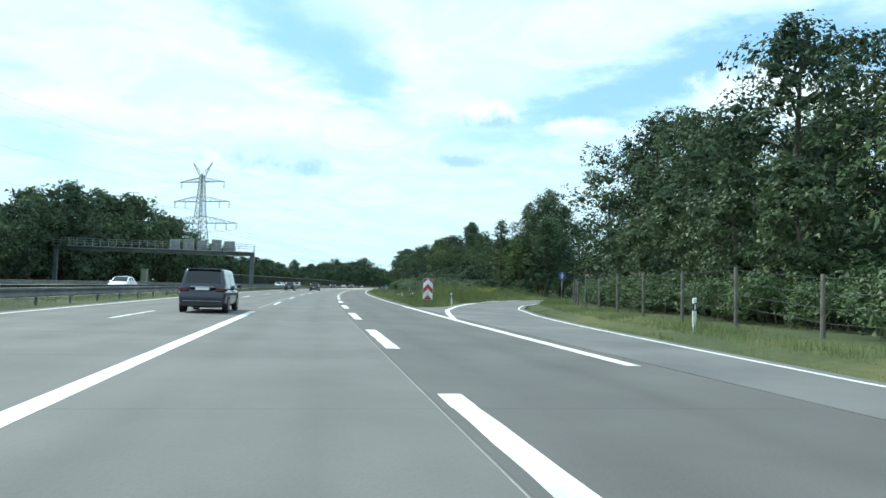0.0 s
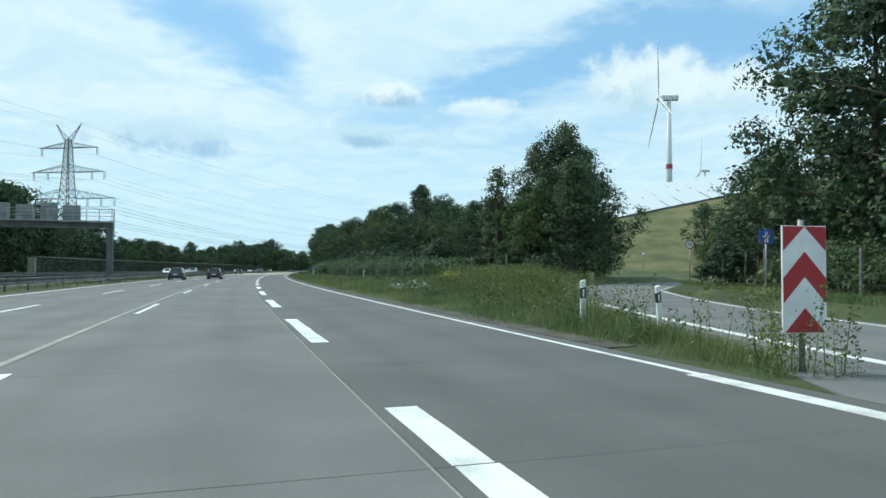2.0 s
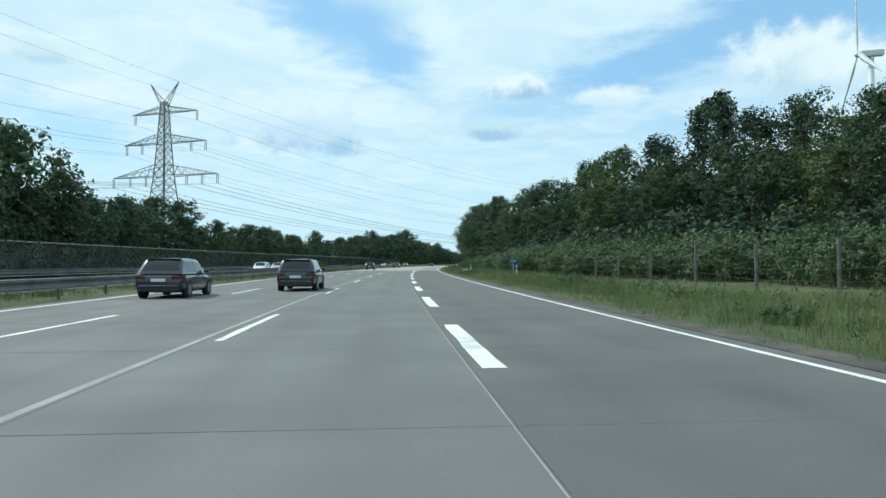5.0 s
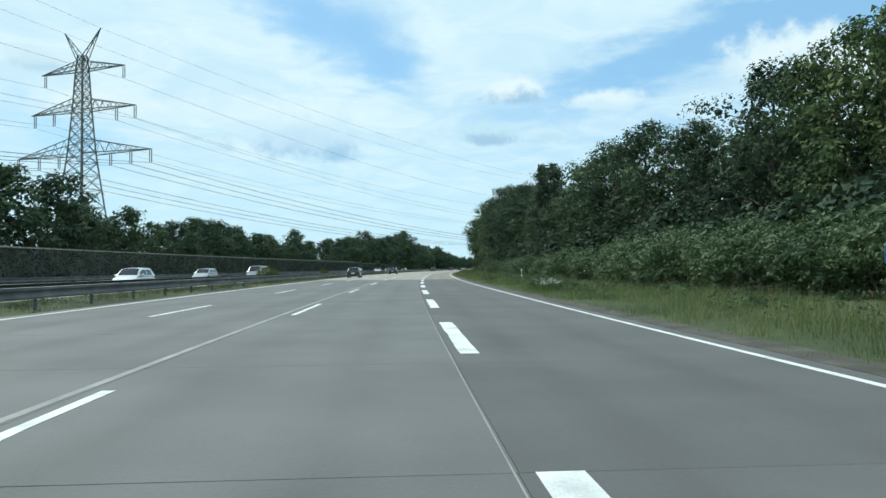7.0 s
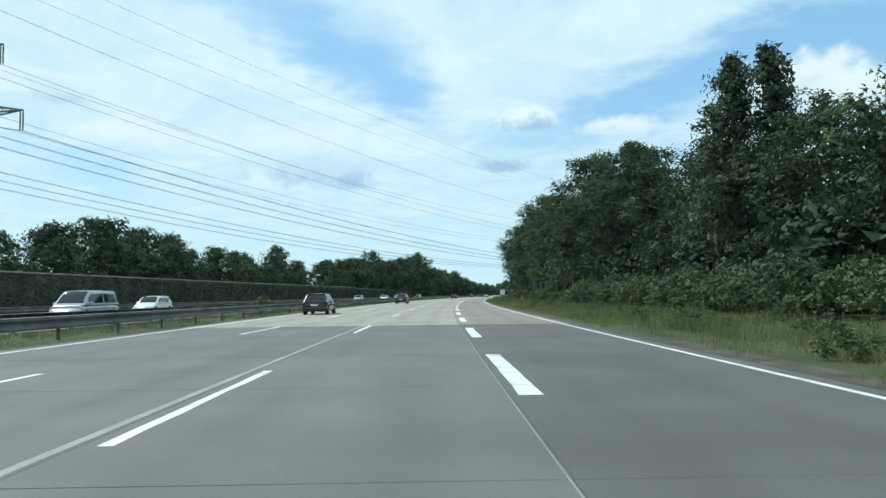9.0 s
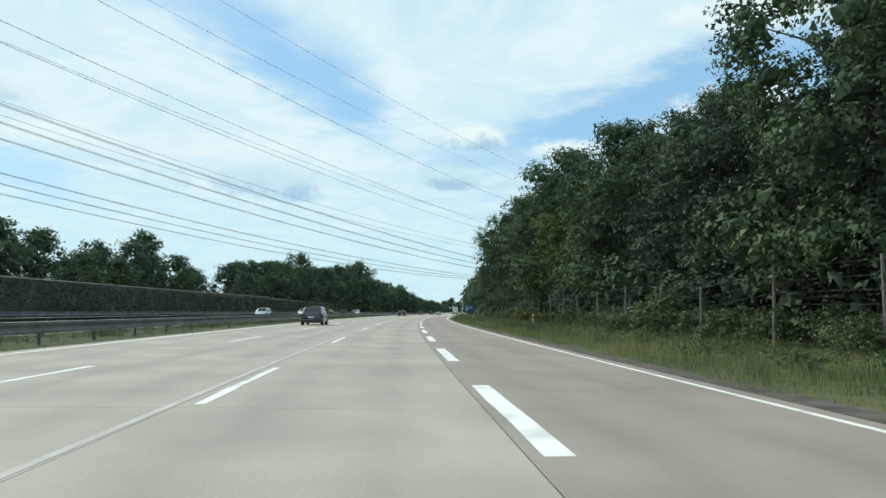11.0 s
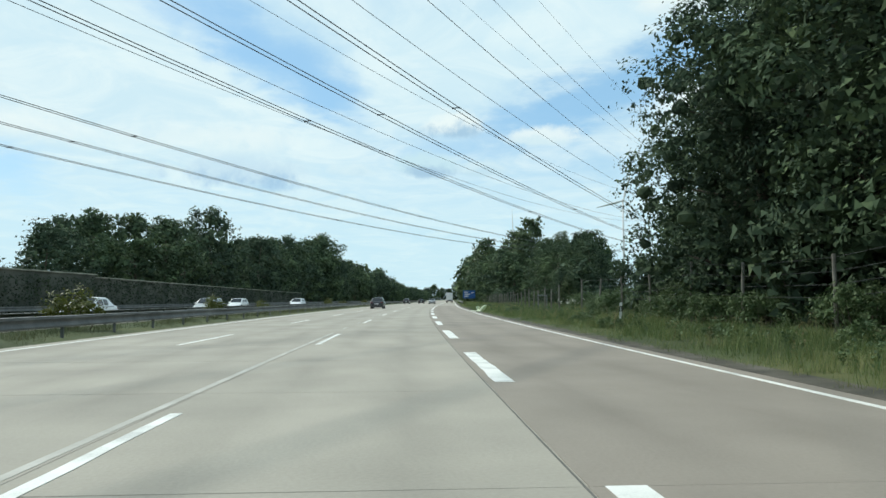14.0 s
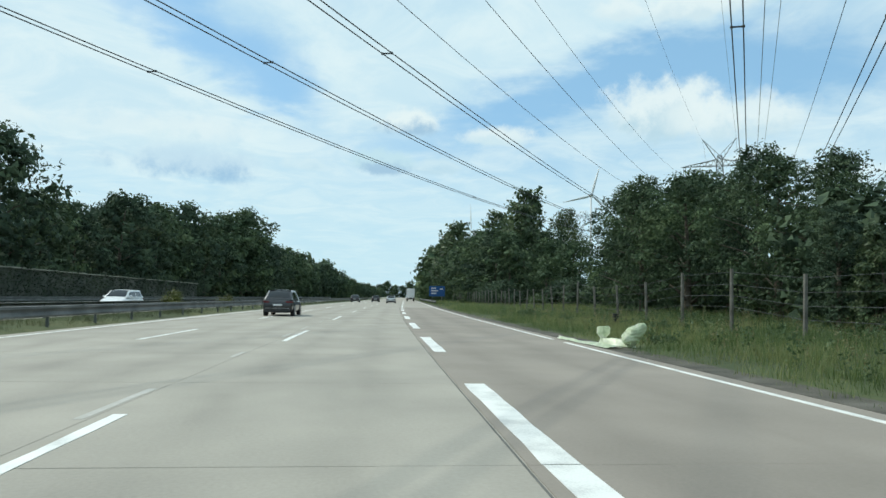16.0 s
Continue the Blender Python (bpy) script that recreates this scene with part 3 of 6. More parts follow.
def dash_mesh(length, width, rng, cuts=()):
    """A painted bar with slightly worn ends, 4 mm high, parted where slab joints cross it."""
    v, fs = [], []
    ends = [0.0, *cuts, length]
    for a, b in zip(ends, ends[1:]):
        ys = np.linspace(a + (0.012 if a > 0 else 0), b - (0.012 if b < length else 0), max(int((b - a) / 0.8), 1) + 1)
        o = len(v)
        for y in ys:
            j = 0.009 * rng.standard_normal(2)
            v += [(j[0], y, 0.001), (width + j[1], y, 0.001), (width + j[1], y, 0.005), (j[0], y, 0.005)]
        m = len(ys)
        fs += [(o + 4 * i + j, o + 4 * i + (j + 1) % 4, o + 4 * i + 4 + (j + 1) % 4, o + 4 * i + 4 + j) for i in range(m - 1) for j in range(4)]
        fs += [(o + 3, o + 2, o + 1, o), (o + 4 * m - 4, o + 4 * m - 3, o + 4 * m - 2, o + 4 * m - 1)]
    return mesh_from("dash", v, fs, M["paint"])


rng = np.random.default_rng(3)
thin = [dash_mesh(6.0, 0.14, rng) for _ in range(4)]
for k in range(-3, 62):
    cuts = [q - 12 * k for q in range(-60, 900, 5) if 0.3 < q - 12 * k < 5.7]
    part_mesh("block_dash", dash_mesh(6.0, 0.30, rng, cuts), marks, m=put(12 * k, 0.0))
for k in range(-2, 46):
    s = 18 * k + 3.3
    if s > 36:
        part_mesh("lane_dash", thin[k % 4], marks, m=put(s, -4.02))
    part_mesh("lane_dash", thin[(k + 1) % 4], marks, m=put(s, -7.95))
    part_mesh("lane_dash", thin[(k + 2) % 4], marks, m=put(s, -23.0))
    part_mesh("lane_dash", thin[(k + 3) % 4], marks, m=put(s, -27.0))


def line(e0, e1, s0, s1, mat="paint", name="edge_line", z=0.005):
    v, f = sweep([(e0, 0.0), (e1, 0.0), (e1, z), (e0, z)], s0, s1, 3)
    part_mesh(name, mesh_from(name, v, f, M[mat]), marks)


line(-4.32, -4.02, -160, 29)
line(-4.34, -4.23, 33, 225, "ghost", "worn_line", 0.003)
line(-4.33, -4.23, 225, 352, "ghost_pale", "worn_line", 0.003)
for q in range(34):
    line(-4.33, -4.23, 356 + 6.2 * q + 2.5 * ((q * 7) % 5) / 5, 357.3 + 6.2 * q + 2.5 * ((q * 7) % 5) / 5 + 0.5 * (q % 3), "ghost_pale", "worn_line", 0.003)
line(-0.160, -0.147, 0, 225, "ghost", "sealed_joint", 0.003)
line(-0.163, -0.145, 225, 560, "joint", "sealed_joint", 0.003)
line(-11.62, -11.47, -160, 900)
line(-18.6, -18.45, -160, 900)
line(-32.2, -32.05, -160, 900)
line(4.02, 4.30, 9.3, 43)
line(4.15, 4.27, 43, 367)
line(4.15, 4.27, 368.2, 381)
line(4.15, 4.27, 382.5, 400)
line(4.15, 4.27, 401.5, 900)
v, f = strip(lambda s: ramp_left(s) - 0.02, lambda s: ramp_left(s) + 0.24, 26.5, 111, 0.0, 0.005)
part_mesh("slip_line", mesh_from("slip_line", v, f, M["paint"]), marks)
v, f = strip(lambda s: ramp_right(s) - 0.13, lambda s: ramp_right(s), -160, 111, 0.0, 0.005)
part_mesh("slip_line", mesh_from("slip_line", v, f, M["paint"]), marks)


# ---------------------------------------------------------------- guard rails
def guard_rail(e, s0, s1, face, label, posts=True, step=4.0):
    """Steel beam of W section on sigma posts; face is the side the beam looks to."""
    root = thing("guard_rail", Matrix.Identity(4), label, "guard rail", "guard rails")
    w = [(0.0, 0.75), (0.075, 0.735), (0.085, 0.69), (0.02, 0.63), (0.0, 0.575), (0.02, 0.52), (0.085, 0.455), (0.075, 0.405), (0.0, 0.385)]
    prof = [(e + face * a, z) for a, z in w] + [(e + face * (a - 0.012), z) for a, z in reversed(w)]
    v, f = sweep(prof, s0, s1, step)
    part_mesh("beam", mesh_from("beam", v, f, M["rail"]), root)
    v, f = sweep([(e + face * a, z) for a, z in ((-0.16, 0.755), (0.08, 0.755), (0.08, 0.77), (-0.16, 0.77))], s0, s1, step)
    part_mesh("top_cap", mesh_from("top_cap", v, f, M["galv"]), root, "bright galvanised top edge")
    if posts:
        bm = bmesh.new()
        box(bm, -0.05, 0.05, -0.03, 0.03, -0.15, 0.70, 0.006)
        me = bpy.data.meshes.new("post")
        bm.to_mesh(me)
        bm.free()
        me.materials.append(M["rail"])
        for s in np.arange(s0 + 1, s1, 4.0):
            part_mesh("post", me, root, m=put(float(s), e - face * 0.075))
    return root


guard_rail(-12.85, -60, 760, 1, "weathered galvanised steel guard rail, its backlit shade coloured in, along the central reserve")
guard_rail(-16.9, -60, 700, -1, "galvanised guard rail facing the opposite carriageway", True)
guard_rail(-33.6, 60, 700, 1, "galvanised guard rail in front of the noise barrier", True)
guard_rail(6.1, 505, 640, -1, "galvanised guard rail on the grass verge", True)


# ---------------------------------------------------------------- leaves and trees
def leaves(rng, centres, radii, per, size, flat=0.5, spray=6):
    """Small leaves in sprays that sit on the outer skin of each clump."""
    m = len(centres) * max(per // spray, 1)
    c = np.repeat(np.asarray(centres), max(per // spray, 1), 0)
    r = np.repeat(np.asarray(radii), max(per // spray, 1))
    d = rng.standard_normal((m, 3)) + np.array([0, 0, 0.35])
    d /= np.linalg.norm(d, axis=1)[:, None]
    hub = c + d * (r * (0.62 + 0.42 * rng.random(m) ** 0.7))[:, None] * np.array([1, 1, 0.8])
    n = m * spray
    hub, d = np.repeat(hub, spray, 0), np.repeat(d, spray, 0)
    p = hub + rng.standard_normal((n, 3)) * size * np.array([1.5, 1.5, 0.9])
    nrm = d + rng.standard_normal((n, 3)) * 0.36 + np.array([0, 0, flat * 0.5])
    nrm /= np.linalg.norm(nrm, axis=1)[:, None]
    t = rng.standard_normal((n, 3))
    u = np.cross(nrm, t)
    u /= np.linalg.norm(u, axis=1)[:, None]
    w = np.cross(nrm, u)
    L = (size * (0.6 + 0.8 * rng.random(n)))[:, None]
    v = np.stack([p - u * L, p + u * L * 0.5 + w * L * 0.7 + nrm * L * 0.15, p + u * L * 0.6 - w * L * 0.55], 1).reshape(-1, 3)
    f = np.arange(3 * n).reshape(-1, 3)
    return v, f


def leaf_mass(rng, centres, radii, v, f, size, inner=24, heart=0.42):
    """Adds to the outer leaves a second layer of broad sprays behind them and a small dense heart in each clump."""
    v2, f2 = leaves(rng, centres, np.asarray(radii) * 0.72, inner, size * 1.5, 0.4)
    f = np.concatenate([f, f2 + len(v)])
    v = np.concatenate([v, v2])
    if not heart:
        return v, f
    bm = bmesh.new()
    bmesh.ops.create_icosphere(bm, subdivisions=1, radius=1.0)
    bm.verts.index_update()
    unit = np.array([tuple(q.co) for q in bm.verts])
    tri = np.array([[q.index for q in g.verts] for g in bm.faces])
    bm.free()
    c, r = np.asarray(centres), np.asarray(radii)
    k = len(unit)
    hearts = c[:, None, :] + unit[None] * (r[:, None] * heart * (0.7 + 0.5 * rng.random((len(c), k))))[:, :, None] * np.array([1, 1, 0.8])
    faces = (tri[None] + (np.arange(len(c)) * k)[:, None, None]).reshape(-1, 3) + len(v)
    return np.concatenate([v, hearts.reshape(-1, 3)]), np.concatenate([f, faces])


def crown_profile(kind, t):
    if kind == "round":
        return math.sin(math.pi * min(max(0.12 + 0.86 * t, 0), 1)) ** 0.6
    if kind == "broad":
        return (0.75 + 0.35 * math.sin(math.pi * t)) * min(1, (1 - t) * 3.2) ** 0.6
    if kind == "slim":
        return (0.55 + 0.45 * math.sin(math.pi * min(t * 1.1, 1))) * min(1, (1.06 - t) * 2.6) ** 0.7
    if kind == "cone":
        return 1.02 - t
    return 1.0


def tree(name, label, h, r, kind, clumps, per, size, leaf, seed, low=0.1, bark="bark", droop=0.0, clump_r=1.2, lobes=0.3):
    rng = np.random.default_rng(seed)
    root = thing(name, Matrix.Identity(4), label, "tree")
    bm = bmesh.new()
    bend = rng.standard_normal(2) * 0.25
    top = 0.9 * h
    trunk = [(bend[0] * (z / h) ** 2 * 2, bend[1] * (z / h) ** 2 * 2, z) for z in np.linspace(-0.3, top, 8)]
    rad = [0.026 * h * (1 - 0.9 * i / 7) * (1.35 if i == 0 else 1) for i in range(8)]
    tube(bm, trunk, rad, 8 if size < 0.25 else 5)
    centres, radii = [], []
    phase = rng.random(3) * 6.28
    for i in range(clumps):
        # every third clump leads a bough, the next two gather round it
        if i % 3 == 0:
            t = ((i + rng.random()) / clumps) ** 0.9
            a = i * 0.8 + rng.random() * 0.9
            rr = r * crown_profile(kind, t) * (1 + lobes * 0.5 * (math.sin(a * 2 + phase[0] + 5 * t) + math.sin(a * 3 + phase[1] - 9 * t)))
            q = rr * (0.5 + 0.45 * rng.random() ** 0.5)
            z = h * (low + (0.96 - low) * t)
            br = clump_r * (0.85 + 0.5 * rng.random()) * (0.6 + 0.4 * min(1, (1 - t) * 4 + 0.1))
            bx, by = bend[0] * (z / h) ** 2 * 2, bend[1] * (z / h) ** 2 * 2
            c = np.array((bx + q * math.cos(a), by + q * math.sin(a), z - droop * q * 0.25))
            centres.append(tuple(c))
            radii.append(br)
            if i % (6 if size < 0.25 else 12) == 0 and z < top:
                z0 = max(z - 0.35 * q - 0.5, 0.08 * h)
                rb = 0.011 * h * (1 - 0.7 * t)
                tube(bm, [(bx * 0.8, by * 0.8, z0), (bx + 0.5 * q * math.cos(a), by + 0.5 * q * math.sin(a), (z0 + z) / 2 + 0.3), tuple(c)], [rb, rb * 0.6, rb * 0.2], 5, False)
        else:
            d = rng.standard_normal(3)
            d *= br * 0.95 / np.linalg.norm(d)
            centres.append(tuple(c + d * np.array((1, 1, 0.7))))
            radii.append(br * (0.6 + 0.3 * rng.random()))
    for i in range(clumps // 4):
        t = rng.random()
        a, q = rng.random() * 6.28, 0.55 * r * crown_profile(kind, t) * rng.random() ** 0.5
        centres.append((q * math.cos(a), q * math.sin(a), h * (low + (0.9 - low) * t)))
        radii.append(clump_r * 1.2)
    part("trunk", bm, M[bark], root, "", True)
    v, f = leaves(rng, centres, radii, per, size, 0.5 if not droop else -0.1)
    if droop:
        v = v.copy()
        extra = rng.random(len(v) // 3).repeat(3)
        v[:, 2] -= droop * extra * 1.6
    else:
        keep = [q for q in range(len(centres)) if q >= clumps or q % 3 == 0 or size < 0.11]
        v, f = leaf_mass(rng, [centres[q] for q in keep], [radii[q] for q in keep], v, f, size, 66 if size < 0.11 else 18, 0.26 if size < 0.2 else 0.4)
    part_mesh("crown", mesh_from("crown", v, f, M[leaf]), root)
    return root


def bush(name, label, w, d, h, clumps, per, size, leaf, seed, category="bush"):
    """A mound of leaf sprays over arching stems."""
    rng = np.random.default_rng(seed)
    root = thing(name, Matrix.Identity(4), label, category)
    centres, radii = [], []
    bm = bmesh.new()
    for i in range(clumps):
        x, y = (rng.random(2) * 2 - 1) * np.array([w / 2, d / 2]) * 0.9
        edge = 1 - 0.55 * max(abs(x) / (w / 2), abs(y) / (d / 2)) ** 2.5
        z = h * edge * (0.25 + 0.7 * rng.random() ** 0.7)
        centres.append((x, y, z))
        radii.append(0.22 * h * (0.8 + 0.6 * rng.random()))
        if i % 4 == 0:
            tube(bm, [(x * 0.6, y * 0.6, -0.1), (x * 0.8, y * 0.8, z * 0.6), (x, y, z)], [0.03, 0.022, 0.01], 4, False)
    part("stem_tangle", bm, M["bark"], root, "", True)["kind"] = "stuff"
    v, f = leaves(rng, centres, radii, per, size, 0.7)
    v, f = leaf_mass(rng, centres, radii, v, f, size, 12, 0.28)
    v[:, 2] = np.maximum(v[:, 2], -0.05)
    part_mesh("foliage", mesh_from("foliage", v, f, M[leaf]), root)
    return root


rng = np.random.default_rng(11)


def plant(protos, spots, group, turn=True):
    """The first spots take the prototypes themselves, the others copies."""
    used = set()
    for i, (k, s, e, size) in enumerate(spots):
        ob = protos[k]
        m = put(s, e, float(ground_z(np.array(s), np.array(e))) - 0.05, rng.random() * 360, size)
        m = m @ Matrix.Diagonal((0.92 + 0.16 * rng.random(), 0.92 + 0.16 * rng.random(), 0.95 + 0.1 * rng.random(), 1))
        if k not in used:
            ob.matrix_basis = m
            ob["group"] = group
            used.add(k)
        else:
            copy_thing(ob, m)["group"] = group


# kinds at the very edge of the drive
edge = [
    tree("oak_tree", "dense dark green oak leafed down to the undergrowth", 14, 4.5, "broad", 108, 204, 0.095, "leaf_oak", 1, 0.10, clump_r=1.5, lobes=0.26),
    tree("maple_tree", "tall dark maple at the forest edge", 14.5, 4.3, "broad", 108, 204, 0.095, "leaf_dark", 3, 0.08, clump_r=1.5, lobes=0.26),
    tree("oak_tree", "yellowish green oak at the forest edge, sunlight in its leaf colour", 14, 4.5, "round", 108, 204, 0.095, "leaf_lit", 4, 0.10, clump_r=1.5, lobes=0.26),
]
# near kinds, full detail
near = [
    tree("oak_tree", "dense dark green oak with rounded leafy boughs", 14, 4.5, "broad", 120, 78, 0.132, "leaf_oak", 51, 0.10, lobes=0.4),
    tree("oak_tree", "broad dark oak with lobed uneven crown", 14.5, 4.7, "round", 120, 78, 0.132, "leaf_oak", 2, 0.08, lobes=0.4),
    tree("maple_tree", "tall dark maple with dense crown", 14.5, 4.1, "broad", 120, 78, 0.132, "leaf_dark", 53, 0.06, lobes=0.4),
    tree("oak_tree", "yellowish green oak with evening light in its leaf colour", 14, 4.3, "round", 120, 78, 0.132, "leaf_lit", 54, 0.10, lobes=0.4),
    tree("ash_tree", "slender ash tree with loose crown", 14, 3.1, "slim", 102, 78, 0.12, "leaf_dark", 5, 0.15, lobes=0.45, clump_r=1.05),
]
middle = [
    tree("oak_tree", "dark oak standing deeper in the wood", 14, 4.8, "broad", 84, 24, 0.29, "leaf_oak", 41, 0.2),
    tree("maple_tree", "dark maple standing deeper in the wood", 14.5, 4.8, "round", 84, 24, 0.29, "leaf_dark", 42, 0.2),
    tree("oak_tree", "yellowish oak standing deeper in the wood, leaves coloured as sunlit", 14, 4.8, "round", 84, 24, 0.29, "leaf_lit", 43, 0.2),
]
birch = tree("birch_tree", "tall birch with drooping feathery branches", 17.5, 3.4, "broad", 114, 114, 0.14, "leaf_birch", 6, 0.2, "birch_bark", 0.9, 0.95, 0.5)
aspen = tree("aspen_tree", "thin young aspen with sparse crown", 12, 1.5, "slim", 48, 36, 0.13, "leaf_birch", 7, 0.2, "bark", 0, 0.6, 0.5)
twin = tree("poplar_tree", "narrow poplar rising above the wood", 17, 1.7, "slim", 54, 96, 0.145, "leaf_dark", 8, 0.3, "bark", 0, 0.8, 0.4)
# lighter kinds for the distance
far = [
    tree("oak_tree", "distant dark green oak in a tree belt", 15, 5.4, "broad", 90, 30, 0.28, "leaf_oak", 21, 0.03, clump_r=1.45, lobes=0.4),
    tree("maple_tree", "distant rounded maple in a tree belt", 15, 5.2, "round", 90, 30, 0.28, "leaf_dark", 22, 0.03, clump_r=1.45, lobes=0.4),
    tree("ash_tree", "distant tall ash with open crown", 15, 4.6, "broad", 84, 24, 0.29, "leaf_oak", 23, 0.03, lobes=0.5, clump_r=1.3),
    tree("birch_tree", "distant birch with light crown", 15, 3.4, "slim", 66, 36, 0.28, "leaf_birch", 24, 0.05, lobes=0.5, clump_r=1.15),
]
# the farthest, a few strokes each
remote = [
    tree("oak_tree", "far dark oak near the end of the road", 15, 5.4, "broad", 60, 18, 0.62, "leaf_oak", 61, 0.03, clump_r=1.5),
    tree("maple_tree", "far rounded maple near the end of the road", 15, 5.2, "round", 60, 18, 0.62, "leaf_dark", 62, 0.03, clump_r=1.5),
    tree("ash_tree", "far ash with loose crown in a tree belt", 16, 4.4, "broad", 54, 18, 0.58, "leaf_oak", 63, 0.03, lobes=0.5, clump_r=1.4),
]
brambles = [
    bush("bramble_bush", "tangled green bramble thicket in the verge", 4.5, 5.0, 3.0, 66, 84, 0.076, "leaf_bramble", 31),
    bush("bramble_bush", "sprawling bramble and knotweed mound", 5.0, 5.5, 3.0, 70, 84, 0.078, "leaf_bramble", 32),
    bush("nettle_bush", "low dense nettle and bramble mound", 3.6, 4.4, 2.2, 50, 78, 0.07, "leaf_bramble", 33),
    bush("bramble_bush", "bramble thicket behind the front growth", 5.0, 5.5, 3.0, 54, 36, 0.13, "leaf_bramble", 36),
]
low_mound = bush("nettle_bush", "low dark green mound of weeds in the verge grass", 1.7, 2.2, 0.75, 20, 54, 0.045, "leaf_bramble", 37)
willow = tree("willow_shrub", "tall feathery grey-green willow shrub behind the brambles", 6.5, 1.7, "slim", 60, 60, 0.085, "leaf_birch", 38, 0.03, clump_r=0.62, lobes=0.4)
shrub = bush("yellow_shrub", "yellow-green leafy shrub standing in the grass", 1.8, 2.6, 2.0, 26, 66, 0.07, "leaf_yellow", 34, "shrub")
dark_bush = bush("hazel_bush", "dark leafy undergrowth bush below trees", 5.0, 5.0, 5.0, 54, 36, 0.22, "leaf_dark", 35)

spots = []
# beside the slip road
for s, e, k, z in [(6, 24, 0, 1.04), (2, 31, 2, 1.05), (13, 28, 1, 1.05), (20, 26, 3, 1.02), (27, 27.5, 1, 1.07), (35, 26.7, 2, 1.24), (37, 33, 0, 1.1), (43, 27.6, 0, 1.08), (50, 28, 1, 1.07), (57, 28.9, 2, 1.17), (62, 28.9, 0, 1.11),
                   (64, 34, 1, 0.95), (69, 35, 4, 0.75), (48, 37, 3, 1.05), (28, 36, 0, 1.05), (78, 39, 1, 0.55), (72, 30.5, 0, 0.62), (67.5, 28.5, 4, 0.66), (74, 34, 2, 0.66), (-8, 26, 1, 1.2), (-18, 24, 2, 1.15), (88, 50, 0, 0.5), (54, 34, 3, 1.1), (80, 46, 3, 0.5)]:
    spots.append((k, s, e, z))
# the group with the tall birch
for s, e, k, z in [(113, 27.5, 2, 0.6), (120, 26.5, 1, 0.58), (126, 28, 0, 0.62), (101, 31.5, 0, 0.84), (145, 77.5, 1, 0.72), (150, 86, 0, 0.6), (139, 76, 4, 0.45), (120, 62, 3, 0.4), (136, 80, 0, 0.55), (141, 86, 1, 0.52), (129, 70, 2, 0.45), (150, 96, 1, 0.6), (99, 30.5, 1, 0.78), (107, 29, 0, 0.72), (108, 36, 2, 1.02), (112, 33, 1, 0.7), (104, 34.5, 4, 0.72), (118, 29, 2, 0.6), (103, 27.5, 3, 0.62), (113, 40.5, 0, 0.88), (117, 43.5, 1, 0.55), (397, 30.5, 1, 0.87), (390.5, 30, 0, 0.78), (386, 33, 2, 0.82), (402, 35, 3, 0.8), (379, 26, 2, 0.85),
                   (428, 17, 1, 0.68), (422.5, 18, 0, 0.66), (417.5, 20, 2, 0.68), (413, 18.5, 0, 0.6), (434, 18.5, 2, 0.66), (440, 20, 1, 0.7), (425, 22, 1, 0.62), (432, 23, 0, 0.66), (409, 31.5, 1, 0.9), (402.5, 14.6, 4, 0.45), (406, 17, 0, 0.46), (409.5, 19.5, 2, 0.56)]:
    spots.append((k, s, e, z))
# forest edge along the drive, nearer and taller towards its end
deep, front = [], []
s = 124.0
while s < 357:
    e0 = float(np.interp(s, [124, 167, 200, 231, 260, 320, 342, 368], [31, 27.5, 21.6, 17.8, 16.4, 15.9, 15.2, 15.0]))
    tall = float(np.interp(s, [124, 150, 165, 178, 208, 228, 252, 300, 340, 368], [0.72, 0.84, 0.93, 0.93, 1.06, 0.68, 0.95, 1.04, 1.15, 1.14]))
    k = int(rng.choice([0, 1, 2, 2, 4, 0, 1, 3])) if s < 250 else int(rng.choice([0, 0, 1, 1, 1, 2]))
    (spots if s < 250 else front).append((k, s + rng.normal() * 0.8, e0 + rng.normal() * 1.0, tall * (0.9 + 0.2 * rng.random())))
    deep.append((int(rng.choice([0, 1, 0, 1, 2])), s + 3 + rng.normal(), e0 + 7.5 + rng.normal() * 1.5, tall * (0.95 + 0.18 * rng.random())))
    s += 5.2 if s < 245 else 6.3
front += [(0, 362.5, 17.5, 1.1), (1, 368.5, 21.5, 0.97), (2, 367, 22, 0.95)]
plant(near, spots, "trees beside the motorway")
plant(edge, front, "trees at the forest edge")
plant(middle, deep, "trees in the wood")
plant([birch], [(0, 105, 32.6, 1.1), (0, 107, 30.2, 0.9), (0, 231.0, 25, 0.7), (0, 531, 35, 1.2)], "birches")
plant([aspen], [(0, 106.5, 25.3, 1.08), (0, 109.5, 25.5, 0.8), (0, 236, 15.5, 1.0), (0, 14, 19, 0.6)], "young aspens")
plant([twin], [(0, 167, 28.8, 1.02), (0, 163.5, 29.8, 0.98), (0, 233.4, 15.6, 0.78), (0, 231.2, 16.9, 0.78)], "poplars")

spots = []
# wood beyond the power line clearing
for s, e, k, z in [(437, 25, 0, 0.82), (446, 27, 2, 0.78), (455, 29, 1, 0.82), (464, 27, 0, 0.72), (424, 38, 2, 0.85), (433, 24, 2, 0.66), (441, 26.5, 1, 0.9), (451, 24, 0, 0.7), (472, 30, 1, 0.8), (484, 26, 0, 0.85), (494, 24, 2, 0.95), (404, 38, 2, 0.8), (450, 30, 2, 0.85), (460, 31, 0, 0.85), (412, 42, 1, 0.85), (399, 40, 1, 0.85), (392, 40, 0, 0.9), (428, 28.5, 1, 0.52), (433, 33, 1, 0.62), (430, 41, 2, 0.9)]:
    spots.append((k, s, e, z))
s = 505.0
